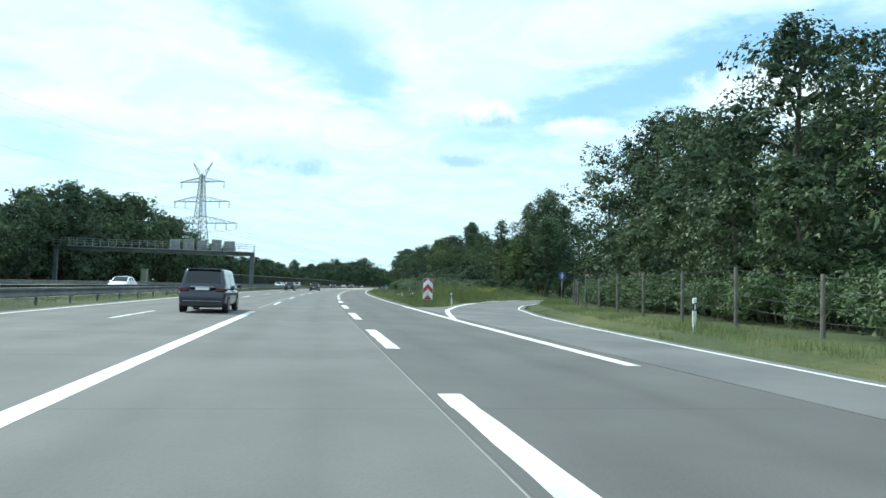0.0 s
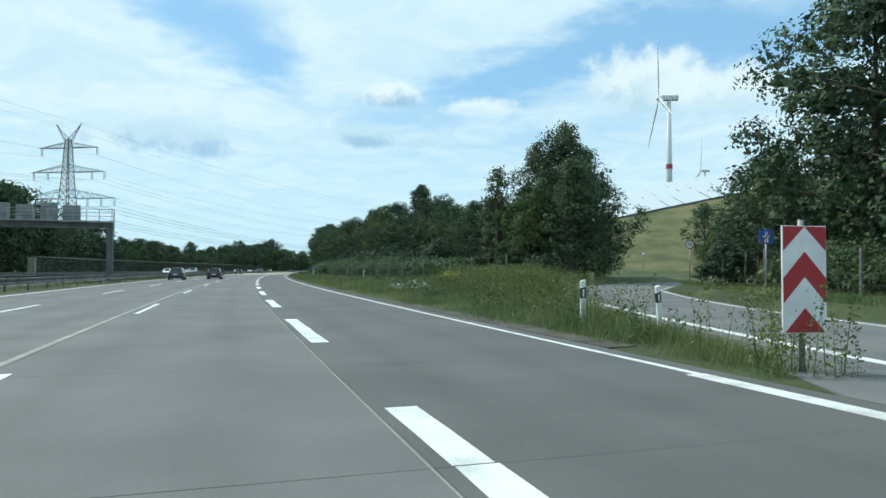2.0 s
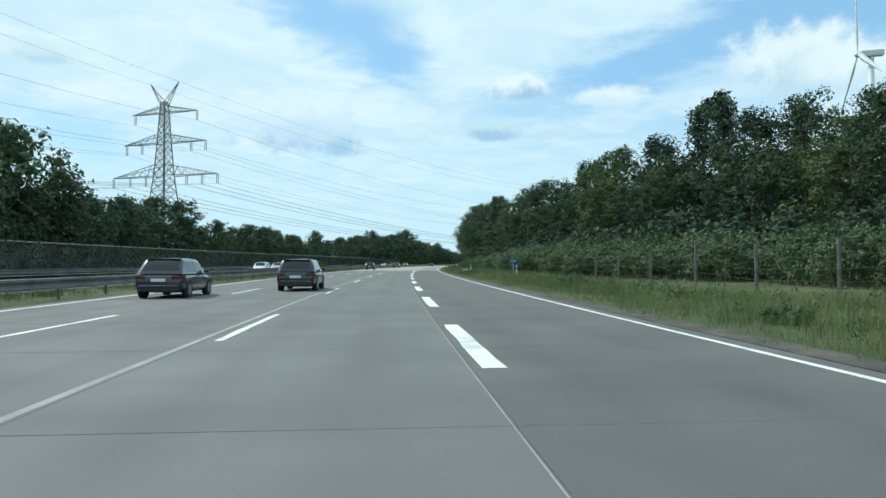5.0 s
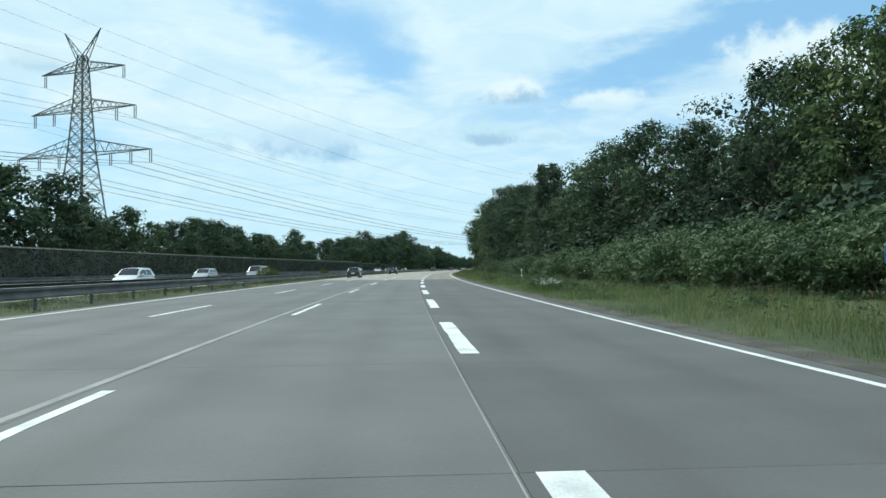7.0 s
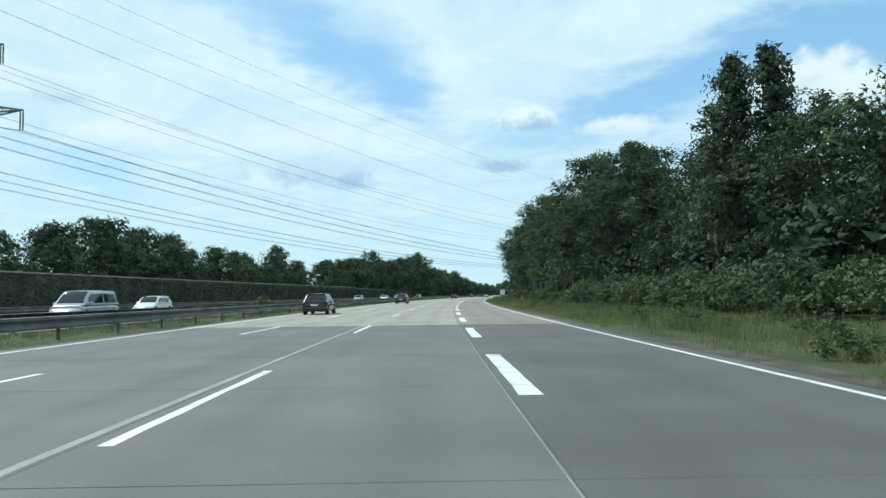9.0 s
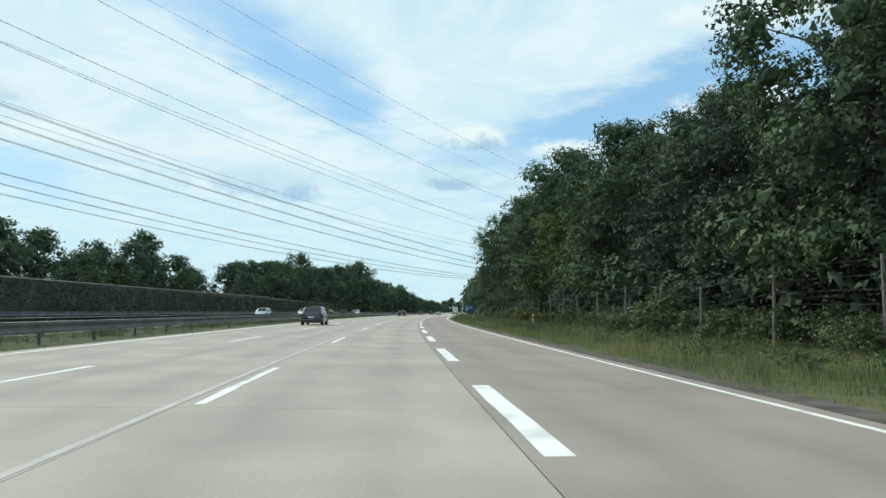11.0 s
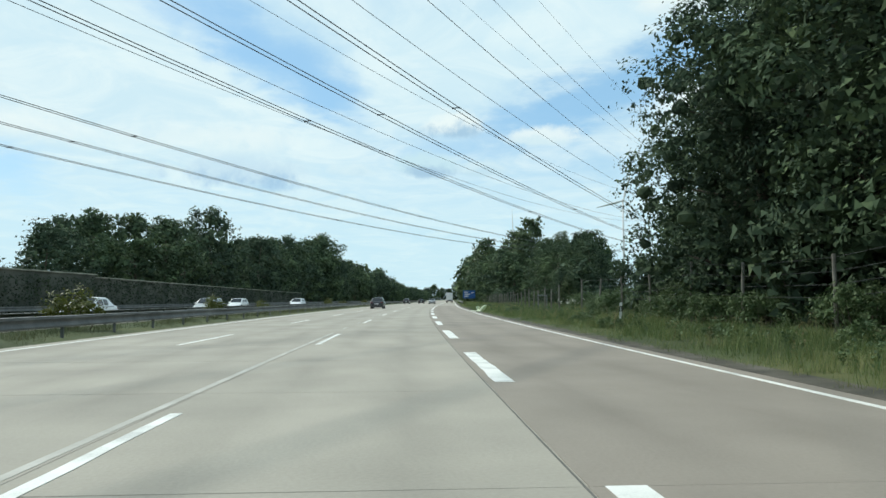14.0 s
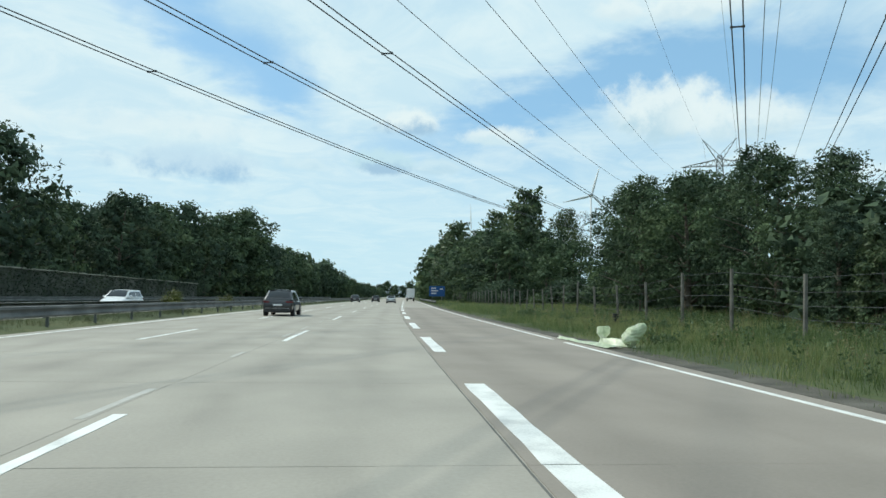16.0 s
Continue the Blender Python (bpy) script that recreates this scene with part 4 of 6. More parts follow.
while s < 1750:
    spots.append((int(rng.integers(0, 4)), s, float(np.interp(s, [505, 540, 660, 720, 1750], [19, 16.5, 16.5, 19, 24])) + rng.normal() * 1.0, float(np.interp(s, [505, 540, 665, 700], [1.05, 1.2, 1.2, 0.8])) + 0.18 * rng.random()))
    if s < 760:
        spots.append((int(rng.integers(0, 4)), s + 4, 27 + rng.normal() * 2, 1.14 + 0.2 * rng.random()))
    s += 7.5 + 0.013 * (s - 505)
# left of the motorway: how tall each stretch of the belt stands against the run of it
BELT_S = [60, 104, 112, 127, 149, 171, 185, 193, 205, 230, 250, 260, 267, 275, 282, 293, 304, 320, 335, 342, 350, 358, 366, 400, 404, 408, 412, 430, 438, 444, 453, 462, 471, 490, 519, 546, 555, 561, 575, 600, 640, 672, 684, 720, 784, 900, 1750]
BELT_H = [1.2, 1.1, 1.29, 1.28, 1.2, 1.06, 0.95, 0.8, 0.9, 1.1, 1.0, 0.8, 0.86, 1.05, 1.18, 1.2, 1.05, 0.95, 0.82, 0.76, 1.0, 1.3, 1.05, 1.0, 0.8, 0.92, 1.05, 1.15, 1.02, 0.9, 1.17, 1.08, 0.95, 1.05, 1.2, 1.03, 1.35, 1.42, 1.25, 1.12, 0.85, 0.66, 0.62, 0.75, 0.8, 0.62, 0.6]
s = 60.0
while s < 1750:
    tall = float(np.interp(s, [60, 100, 140, 180, 200, 232, 300, 360, 372, 410, 455, 500, 535, 557, 570, 600, 700, 1000], [0.85, 0.97, 1.2, 1.28, 1.12, 0.9, 0.86, 0.93, 0.7, 0.95, 1.18, 1.26, 1.38, 1.5, 1.5, 1.36, 1.2, 1.18])) * float(np.interp(s, BELT_S, BELT_H))
    back = float(np.interp(s, [60, 200, 1000], [-47, -44, -42]))
    if not (378 < s < 398):
        spots.append((int(rng.choice([0, 0, 1, 1, 2])), s, back + rng.normal() * 1.5, tall * (0.85 + 0.22 * rng.random())))
        if s < 520:
            spots.append((int(rng.integers(0, 3)), s + 4, back - 9 + rng.normal() * 2, tall * (0.8 + 0.22 * rng.random())))
    s += 7.4 + 0.012 * max(s - 300, 0)
for k in range(15):
    spots.append((k % 3, 492 + 9 * k, -57 + rng.normal() * 1.5, float(np.interp(492 + 9 * k, [492, 505, 530, 567, 590, 618], [1.25, 1.3, 1.4, 1.75, 1.75, 1.25])) * (0.92 + 0.12 * rng.random())))
for k in range(16):
    spots.append((k % 3, 1760 + (k % 2) * 8, -110 + 15 * k, 1.2 + 0.3 * rng.random()))
plant(far, [q for q in spots if q[1] < 640], "trees of the tree belt")
plant(remote, [(q[0] % 3, *q[1:]) for q in spots if q[1] >= 640], "far trees of the tree belt")

spots = []
# thickets on the right verge
s = 10.0
while s < 70:
    spots.append((int(rng.integers(0, 2)), s, ramp_right(s) + 6.9 + rng.normal() * 0.4, 0.76 + 0.2 * rng.random()))
    spots.append((3, s + 2, ramp_right(s) + 10.8, 0.85 + 0.2 * rng.random()))
    s += 3.4
s = 112.0
while s < 252:
    e0 = float(np.interp(s, [112, 140, 165, 200, 240, 252], [19, 16, 13.2, 13.2, 13.5, 13.0]))
    tall = float(np.interp(s, [112, 140, 170, 250], [0.85, 0.98, 1.1, 0.9]))
    spots.append((int(rng.integers(0, 2)), s, e0 + rng.normal() * 0.5, tall * (0.9 + 0.18 * rng.random())))
    spots.append((3, s + 1.5, e0 + 4.2, tall * (1.0 + 0.2 * rng.random())))
    s += 3.3
s = 252.0
while s < 378:
    spots.append((int(rng.choice([2, 2, 0])) , s, 12.5 + rng.normal() * 0.5, 0.66 + 0.24 * rng.random()))
    s += 3.0
for s, e, z in [(377, 15.5, 0.85), (380.5, 17, 0.9), (384, 15.2, 0.8), (388, 16.8, 0.85), (392, 15.2, 0.75), (396, 16.6, 0.7), (387, 20.5, 0.9), (399, 19, 0.8), (403, 21.5, 0.85), (392, 17.5, 0.8), (396, 20, 0.85), (401, 22, 0.9), (408, 25, 0.9), (414, 28, 0.9), (384, 24, 0.8), (389, 27, 0.8), (394, 26, 0.8), (401, 30, 0.75), (408, 33, 0.7), (380, 20, 0.8), (420, 26, 0.8), (430, 24, 0.8), (440, 25, 0.7), (452, 24, 0.8), (466, 22, 0.7), (480, 20, 0.7), (495, 19, 0.7), (512, 18, 0.7), (530, 18, 0.7)]:
    spots.append((int(rng.integers(0, 3)), s, e, z))
plant(brambles, spots, "thickets on the verge")
mounds = [(0, 182.6, 6.6, 0.9), (0, 180.4, 7.4, 0.8), (0, 176, 7.2, 0.6)]
s = 64.0
while s < 425:
    mounds.append((0, s, 6.5 + 3.6 * rng.random(), 0.45 + 0.5 * rng.random()))
    s += 4.0 + 6.0 * rng.random()
plant([low_mound], mounds, "low mounds in the verge")
plant([willow], [(0, 48, ramp_right(48) + 8.6, 0.95), (0, 43.5, ramp_right(43.5) + 8.3, 1.05), (0, 39.5, ramp_right(39.5) + 8.9, 1.0), (0, 35, ramp_right(35) + 8.4, 1.12), (0, 30.5, ramp_right(30.5) + 8.8, 1.0), (0, 26, ramp_right(26) + 8.2, 1.1), (0, 21.5, ramp_right(21.5) + 8.6, 1.0), (0, 401, 15.2, 0.55)], "tall shrubs behind the brambles")
plant([shrub], [(0, 214, -15, 0.8), (0, 249, -15, 0.8), (0, 354, -15, 1.05), (0, 373, -15, 0.95), (0, 386, -14.8, 0.75), (0, 426, -15, 0.9), (0, 440, -15, 0.7), (0, 300, -15.2, 0.5), (0, 313, 10.2, 0.95), (0, 316.5, 10.8, 0.8), (0, 309.5, 10.9, 0.7), (0, 470, -15, 0.8)], "yellow-green shrubs")
spots = []
s = 126.0
while s < 370:
    spots.append((0, s, float(np.interp(s, [126, 200, 250, 370], [24, 18.5, 15.5, 14.2])), 0.8 + 0.3 * rng.random()))
    s += 7.0
for s in (8, 18, 27, 36, 45, 53, 60):
    spots.append((0, s, ramp_right(s) + 13.5, 1.0))
for s, e, z in ((405, 17.5, 1.0), (408, 20, 0.75), (98, 27, 0.5), (104, 25.8, 0.55), (112, 26, 0.6), (118, 25, 0.6), (125, 24.5, 0.6), (70, 26.5, 0.55), (76, 33, 0.6)):
    spots.append((0, s, e, z))
for s in range(420, 560, 9):
    spots.append((0, s, 22.5 if s < 476 else 15.5, 0.75))
plant([dark_bush], spots, "undergrowth of the wood")


# ---------------------------------------------------------------- grass and flowers
def grass_field(name, label, zones, mat, seed):
    """Tufts of fine blades; zones are (s0, s1, left e, right e, tufts per square metre, height)."""
    rng = np.random.default_rng(seed)
    V, F, base = [], [], 0
    for s0, s1, ea, eb, dens, ht in zones:
        mid = (s0 + s1) / 2
        wide = (eb(mid) if callable(eb) else eb) - (ea(mid) if callable(ea) else ea)
        n = int((s1 - s0) * wide * dens)
        s = s0 + (s1 - s0) * rng.random(n)
        a, b = (np.array([fn(q) for q in s]) if callable(fn) else np.full(n, float(fn)) for fn in (ea, eb))
        e = a + (b - a) * rng.random(n)
        patch = np.array([noise.noise((q * 0.35, w * 0.6, seed)) + 0.6 * noise.noise((q * 1.1, w * 1.5, seed + 4)) for q, w in zip(s, e)])
        # thin and low beside the pavement, taller away from it
        rise = np.clip((np.minimum(e - a, b - e)) / 1.6, 0.0, 1.0)
        keep = rng.random(n) < 0.35 + 0.65 * rise + 0.5 * patch
        s, e, patch, rise = s[keep], e[keep], patch[keep], rise[keep]
        n = len(s)
        h = ht * (0.45 + 0.7 * rng.random(n) ** 2) * (1 + 1.1 * patch) * (0.45 + 0.55 * rise)
        h = np.maximum(h, 0.06)
        p = at_many(s, e, ground_z(s, e) - 0.02)
        for k in range(8):
            ang = rng.random(n) * 6.283
            lean = 0.15 + 0.6 * rng.random(n)
            w = 0.0025 + 0.004 * rng.random(n) + 0.0045 * h
            off = rng.standard_normal((n, 2)) * 0.13
            hx, hy = np.cos(ang), np.sin(ang)
            q = p.copy()
            q[:, :2] += off
            hk = h * (0.55 + 0.6 * rng.random(n))
            A = q + np.stack([-hy * w, hx * w, 0 * w], -1)
            B = q + np.stack([hy * w, -hx * w, 0 * w], -1)
            D = q + np.stack([hx * lean * hk, hy * lean * hk, hk], -1)
            V.append(np.stack([A, B, D], 1).reshape(-1, 3))
            F.append(np.arange(3 * n).reshape(-1, 3) + base)
            base += 3 * n
    tagged(new(name, mesh_from(name, np.concatenate(V), np.concatenate(F), M[mat])), label, "grass", kind="stuff")


grass_field("verge_grass", "long uneven green and straw-coloured verge grass", [
    (42.6, 60, 4.95, lambda s: ramp_left(s) - 0.5, 60, 0.42),
    (60, 112, 4.95, 14.0, 32, 0.42), (62, 110, 14.0, lambda s: max(14.1, min(ramp_left(s) - 0.6, 30.0)), 14, 0.7),
    (112, 255, 4.95, 12.0, 24, 0.4), (255, 380, 4.95, 12.0, 26, 0.42), (378, 420, 4.95, 14, 26, 0.42), (378, 470, 13, 24, 10, 0.5), (420, 470, 5.0, 13, 12, 0.45), (470, 620, 5.2, 18, 3, 0.5),
    (-10, 80, lambda s: ramp_right(s) + 0.3, lambda s: ramp_right(s) + 4.8, 22, 0.3)], "grass", 5)
grass_field("reserve_grass", "short dry grass in the central reserve", [(0, 120, -16.6, -12.5, 8, 0.25), (120, 430, -16.6, -12.45, 12, 0.32), (430, 620, -16.6, -12.5, 3, 0.35)], "grass_dry", 6)


def weeds(name, label, spots, mat, seed, ht, leaf=0.045):
    """Leafy weeds: thin upright stems with small leaves all the way up, scattered through the grass."""
    rng = np.random.default_rng(seed)
    cs, rs, stems = [], [], []
    for s0, s1, ea, eb, count in spots:
        for _ in range(count):
            s, e = s0 + (s1 - s0) * rng.random(), ea + (eb - ea) * rng.random()
            h = ht * (0.45 + 0.8 * rng.random())
            z = float(ground_z(np.array(s), np.array(e)))
            a, b = np.array(at(s, e, z - 0.05)), np.array(at(s + 0.12 * rng.normal() * h, e + 0.12 * rng.normal() * h, z + h))
            w = np.array((math.cos(s * 9), math.sin(s * 9), 0)) * 0.011
            stems += [a - w, a + w, b]
            for q in np.linspace(0.2, 0.97, 3 + int(h * 4)):
                cs.append(tuple(a + (b - a) * q))
                rs.append((0.05 + 0.1 * h) * (1.15 - 0.9 * q))
    v, f = leaves(rng, cs, rs, 8, leaf, 0.6, 2)
    v = np.concatenate([v, np.array(stems)])
    f = np.arange(len(v)).reshape(-1, 3)
    tagged(new(name, mesh_from(name, v, f, M[mat])), label, "weeds", kind="stuff")


weeds("verge_weeds", "leafy green weeds standing in the verge grass", [(46, 58, 5.4, 7.5, 30), (60, 112, 6.2, 14, 420), (112, 255, 6.6, 12, 520), (255, 380, 6.6, 12, 560), (380, 430, 6.2, 16, 380)], "leaf_bramble", 9, 0.55)
weeds("tall_weeds", "tall dense weeds and mugwort in the gore", [(42.2, 43.6, 5.0, 6.3, 30), (43.3, 50, 5.2, 6.6, 18), (51, 60, 6.6, 9.4, 110), (60, 70, 8, 12, 300), (70, 80, 10.5, 15.4, 400), (80, 90, 13, 19.6, 380), (90, 100, 18, 25, 260), (60, 66, 10.3, 12.6, 110), (66, 74, 12.3, 15.6, 170), (74, 82, 15.2, 19.0, 210), (82, 90, 18.6, 24.2, 230), (90, 98, 23.5, 31, 170), (100, 112, 21, 28, 100)], "weed", 13, 1.15, 0.03)
weeds("dry_weeds", "straw-coloured seed heads above the verge grass", [(60, 112, 6.0, 14, 200), (112, 255, 6.2, 11, 180), (255, 380, 6.2, 11, 260), (380, 430, 6.0, 16, 220)], "straw", 10, 0.6, 0.025)


def flower_patch(name, label, s, e, w, d, h, count, mat, seed, size=0.04):
    rng = np.random.default_rng(seed)
    root = thing(name, put(s, e, float(ground_z(np.array(s), np.array(e)))), label, "flowers")
    bm = bmesh.new()
    cs = []
    for _ in range(count):
        x, y = rng.normal() * w / 3, rng.normal() * d / 3
        z = h * (0.7 + 0.5 * rng.random())
        bar(bm, (x * 0.9, y * 0.9, -0.05), (x, y, z), 0.012)
        cs.append((x, y, z))
    part("stem_tangle", bm, M["grass"], root)["kind"] = "stuff"
    v, f = leaves(rng, cs, [size * 1.8] * count, 9, size, 1.0, 3)
    part_mesh("blossoms", mesh_from("blossoms", v, f, M[mat]), root)


flower_patch("goldenrod", "yellow flowering goldenrod in tall grass", 72.5, 10.4, 1.2, 2.2, 0.85, 26, "flower_yellow", 1, 0.045)
flower_patch("goldenrod", "yellow flowering goldenrod beside the slip road", 78, 17.6, 2, 3, 0.9, 26, "flower_yellow", 2, 0.045)
flower_patch("goldenrod", "yellow flowering goldenrod on the verge", 76, 14.4, 1.2, 2.2, 0.85, 20, "flower_yellow", 3, 0.045)
flower_patch("goldenrod", "yellow flowering goldenrod among tall weeds", 84, 17.0, 2.6, 4.5, 1.0, 34, "flower_yellow", 11, 0.045)
flower_patch("goldenrod", "yellow flowering goldenrod towards the slip road", 91, 20.5, 3.0, 4.5, 1.0, 34, "flower_yellow", 12, 0.045)
flower_patch("wild_carrot", "white umbels of wild carrot in the grass", 70, 6.9, 1.0, 2.0, 0.45, 24, "flower_white", 4, 0.03)
flower_patch("wild_carrot", "white umbels of wild carrot in the verge", 72, 8.6, 1.2, 2.0, 0.5, 20, "flower_white", 5, 0.03)
flower_patch("wild_carrot", "dense white flowering umbels by the thicket", 181.2, 6.5, 0.9, 1.8, 0.55, 46, "flower_white", 6, 0.03)
flower_patch("wild_carrot", "small white flowers at the pavement edge", 324, 6.4, 0.8, 1.5, 0.3, 9, "flower_white", 7, 0.03)
flower_patch("wild_carrot", "white umbels above the verge grass", 386, 12.2, 2.0, 3.0, 0.9, 26, "flower_white", 8, 0.04)


# ---------------------------------------------------------------- noise barrier
def noise_wall():
    root = thing("noise_barrier", Matrix.Identity(4), "dark ivy-covered noise barrier with pale top edge", "wall", kind="structure")
    for s0, s1, h0, h1 in [(160, 398, 3.2, 3.9), (398, 500, 3.6, 2.9)]:
        n = int((s1 - s0) / 6)
        for i in range(n):
            a, b = s0 + (s1 - s0) * i / n, s0 + (s1 - s0) * (i + 1) / n
            h = h0 + (h1 - h0) * i / n
            v, f = sweep([(-35.25, -0.1), (-35.0, -0.1), (-35.0, h), (-35.25, h)], a, b - 0.02, 3)
            part_mesh("panel", mesh_from("panel", v, f, M["wall"]), root)
            v, f = sweep([(-35.32, h + 0.004), (-34.78, h + 0.004), (-34.78, h + 0.13), (-35.32, h + 0.13)], a, b - 0.02, 3)
            part_mesh("cap", mesh_from("cap", v, f, M["cap"]), root)
    rng = np.random.default_rng(9)
    n = 52000
    s = 160 + 345 * rng.random(n)
    z = (3.2 + 0.1 * (s - 160) / 100) * rng.random(n) ** 0.8
    c = at_many(s, -34.96 + 0.05 * rng.random(n), z)
    v, f = leaves(rng, c, np.full(n, 0.04), 1, 0.12, 0.2, 1)
    ivy = part_mesh("ivy", mesh_from("ivy", v, f, M["leaf_ivy"]), root, "dark ivy leaves")
    ivy["kind"] = "stuff"


noise_wall()


# ---------------------------------------------------------------- sign gantry
def gantry():
    """Steel gantry over the opposite carriageway; its signs are seen from the back."""
    g = thing("sign_gantry", put(112.7, 0, 0), "grey steel sign gantry with walkway seen from behind", "gantry")
    for e in (-14.45, -44.4):
        bm = bmesh.new()
        box(bm, e - 0.28, e + 0.28, -0.3, 0.3, -0.1, 5.45, 0.03)
        box(bm, e - 0.55, e + 0.55, -0.6, 0.6, -0.1, 0.12, 0.03)
        part("column", bm, M["steel_dark"], g)
    bm = bmesh.new()
    box(bm, -44.7, -14.15, -0.35, 0.35, 5.45, 6.05, 0.03)
    part("beam", bm, M["steel_dark"], g)
    bm = bmesh.new()
    box(bm, -44.8, -14.0, -1.15, -0.36, 6.06, 6.14, 0.01)
    part("walkway", bm, M["galv"], g)
    for k in range(27):
        bm = bmesh.new()
        e = -14.1 - k * 1.17
        bar(bm, (e, -1.12, 6.14), (e, -1.12, 7.3), 0.06)
        part("railing_post", bm, M["galv"], g)
    for z in (6.6, 6.95, 7.3):
        bm = bmesh.new()
        bar(bm, (-44.7, -1.12, z), (-14.05, -1.12, z), 0.05)
        part("railing_bar", bm, M["galv"], g)
    bm = bmesh.new()
    for y in (-1.1, -0.7):
        bar(bm, (-13.95, y, 4.6), (-13.95, y, 7.35), 0.05)
    for z in np.arange(4.7, 7.3, 0.3):
        bar(bm, (-13.95, -1.1, z), (-13.95, -0.7, z), 0.035)
    part("ladder", bm, M["galv"], g)
    for e0, e1, z1 in [(-27.4, -25.9, 7.75), (-25.3, -23.7, 7.85), (-23.1, -21.6, 7.7), (-20.9, -19.4, 7.95), (-18.9, -17.3, 7.75)]:
        bm = bmesh.new()
        box(bm, e0, e1, -0.1, 0.35, 6.2, z1, 0.03)
        b = part("sign_box", bm, M["box_back"], g)
        bm = bmesh.new()
        for q in (0.25, 0.5, 0.75):
            zz = 6.2 + (z1 - 6.2) * q
            box(bm, e0 + 0.02, e1 - 0.02, -0.14, -0.104, zz - 0.03, zz + 0.03)
        part("stiffener", bm, M["steel_dark"], b)


gantry()
for s, e in ((156, -34.6), (128, -35.6)):
    bm = bmesh.new()
    box(bm, -0.5, 0.5, -0.5, 0.5, -0.1, 2.8, 0.06)
    box(bm, -0.56, 0.56, -0.56, 0.56, 2.8, 2.95, 0.03)
    root = thing("concrete_pillar", put(s, e, 0.1), "weathered concrete pillar at the end of a barrier", "pillar", "pillars")
    part("shaft", bm, M["cap"], root)


# ---------------------------------------------------------------- power line
ARMS = [(41.5, 10.8, 1.9), (33.4, 13.6, 2.4), (24.6, 17.4, 3.0)]     # height, half length, body width
HUNG = [(41.5, -9.8), (33.4, -12.6), (33.4, -7.4), (24.6, -17.2), (24.6, -11.4), (24.6, -6.0),      # height and place on the arm
        (41.5, 10.6), (33.4, 13.4), (33.4, 8.8), (24.6, 17.2), (24.6, 12.4), (24.6, 7.4)]
EARTH = (49.6, 4.7)


def body_width(z):
    return float(np.interp(z, [0, 16, 24.6, 33.4, 41.5, 44.5], [9.0, 5.4, 3.6, 2.5, 1.7, 1.2]))


def pylon(m):
    p = thing("pylon", m, "grey-green steel lattice pylon with three crossarms", "pylon", "pylons of the power line")
    levels = [0, 5, 10, 14, 17.5, 20.5, 23, 25.2, 27.5, 29.6, 31.6, 33.4, 35.2, 37, 38.6, 40.1, 41.5, 43, 44.5]
    for sx in (-1, 1):
        for sy in (-1, 1):
            bm = bmesh.new()
            tube(bm, [(sx * body_width(z) / 2, sy * body_width(z) / 2, z) for z in levels], [0.15] * len(levels), 4)
            part("leg", bm, M["pylon"], p)
    for side in range(4):
        bm = bmesh.new()
        rot_m = Matrix.Rotation(side * math.pi / 2, 3, "Z")
        for a, b in zip(levels, levels[1:]):
            wa, wb = body_width(a) / 2, body_width(b) / 2
            bar(bm, rot_m @ Vector((-wa, wa, a)), rot_m @ Vector((wb, wb, b)), 0.10)
            bar(bm, rot_m @ Vector((wa, wa, a)), rot_m @ Vector((-wb, wb, b)), 0.10)
            bar(bm, rot_m @ Vector((-wb, wb, b)), rot_m @ Vector((wb, wb, b)), 0.09)
        part("bracing", bm, M["pylon"], p)
    for z, half, rise in ARMS:
        for sx in (-1, 1):
            bm = bmesh.new()
            w = body_width(z) / 2
            tip = Vector((sx * half, 0, z))
            n = 6
            for sy in (-1, 1):
                root_lo, root_hi = Vector((sx * w, sy * w, z)), Vector((sx * body_width(z + rise) / 2, sy * body_width(z + rise) / 2, z + rise))
                bar(bm, root_lo, tip, 0.16)
                bar(bm, root_hi, tip, 0.14)
                for i in range(n):
                    a, b = i / n, (i + 1) / n
                    bar(bm, root_lo.lerp(tip, a), root_hi.lerp(tip, min(a + 0.5 / n, 1)), 0.07)
                    bar(bm, root_hi.lerp(tip, min(a + 0.5 / n, 1)), root_lo.lerp(tip, b), 0.07)
            for i in range(1, n):
                q = i / n
                bar(bm, Vector((sx * w, -w, z)).lerp(tip, q), Vector((sx * w, w, z)).lerp(tip, q), 0.07)
            part("crossarm", bm, M["pylon"], p)
    for sx in (-1, 1):
        bm = bmesh.new()
        tip = Vector((sx * EARTH[1], 0, EARTH[0]))
        for x, y in ((0.6, -0.6), (0.6, 0.6), (-0.5, 0)):
            bar(bm, (sx * x, y, 43.0 + (1.2 if x < 0 else 0)), tip, 0.13)
        for q in (0.25, 0.5, 0.72):
            a = Vector((sx * 0.6, -0.6, 43)).lerp(tip, q)
            b = Vector((sx * -0.5, 0, 44.2)).lerp(tip, q + 0.1)
            c = Vector((sx * 0.6, 0.6, 43)).lerp(tip, q)
            bar(bm, a, b, 0.06)
            bar(bm, b, c, 0.06)
        part("earth_wire_horn", bm, M["pylon"], p)
    bm = bmesh.new()
    tube(bm, [(0, 0, z) for z in (0, -0.4, -1.4, -2.4, -2.6)], [0.05, 0.09, 0.09, 0.09, 0.04], 6)
    me = bpy.data.meshes.new("insulator")
    bm.to_mesh(me)
    bm.free()
    me.materials.append(M["insulator"])
    for z, x in HUNG:
        for dx in (-0.3, 0.3):
            part_mesh("insulator", me, p, m=Matrix.Translation((x + dx * 0.8, 0, z)))
    return p


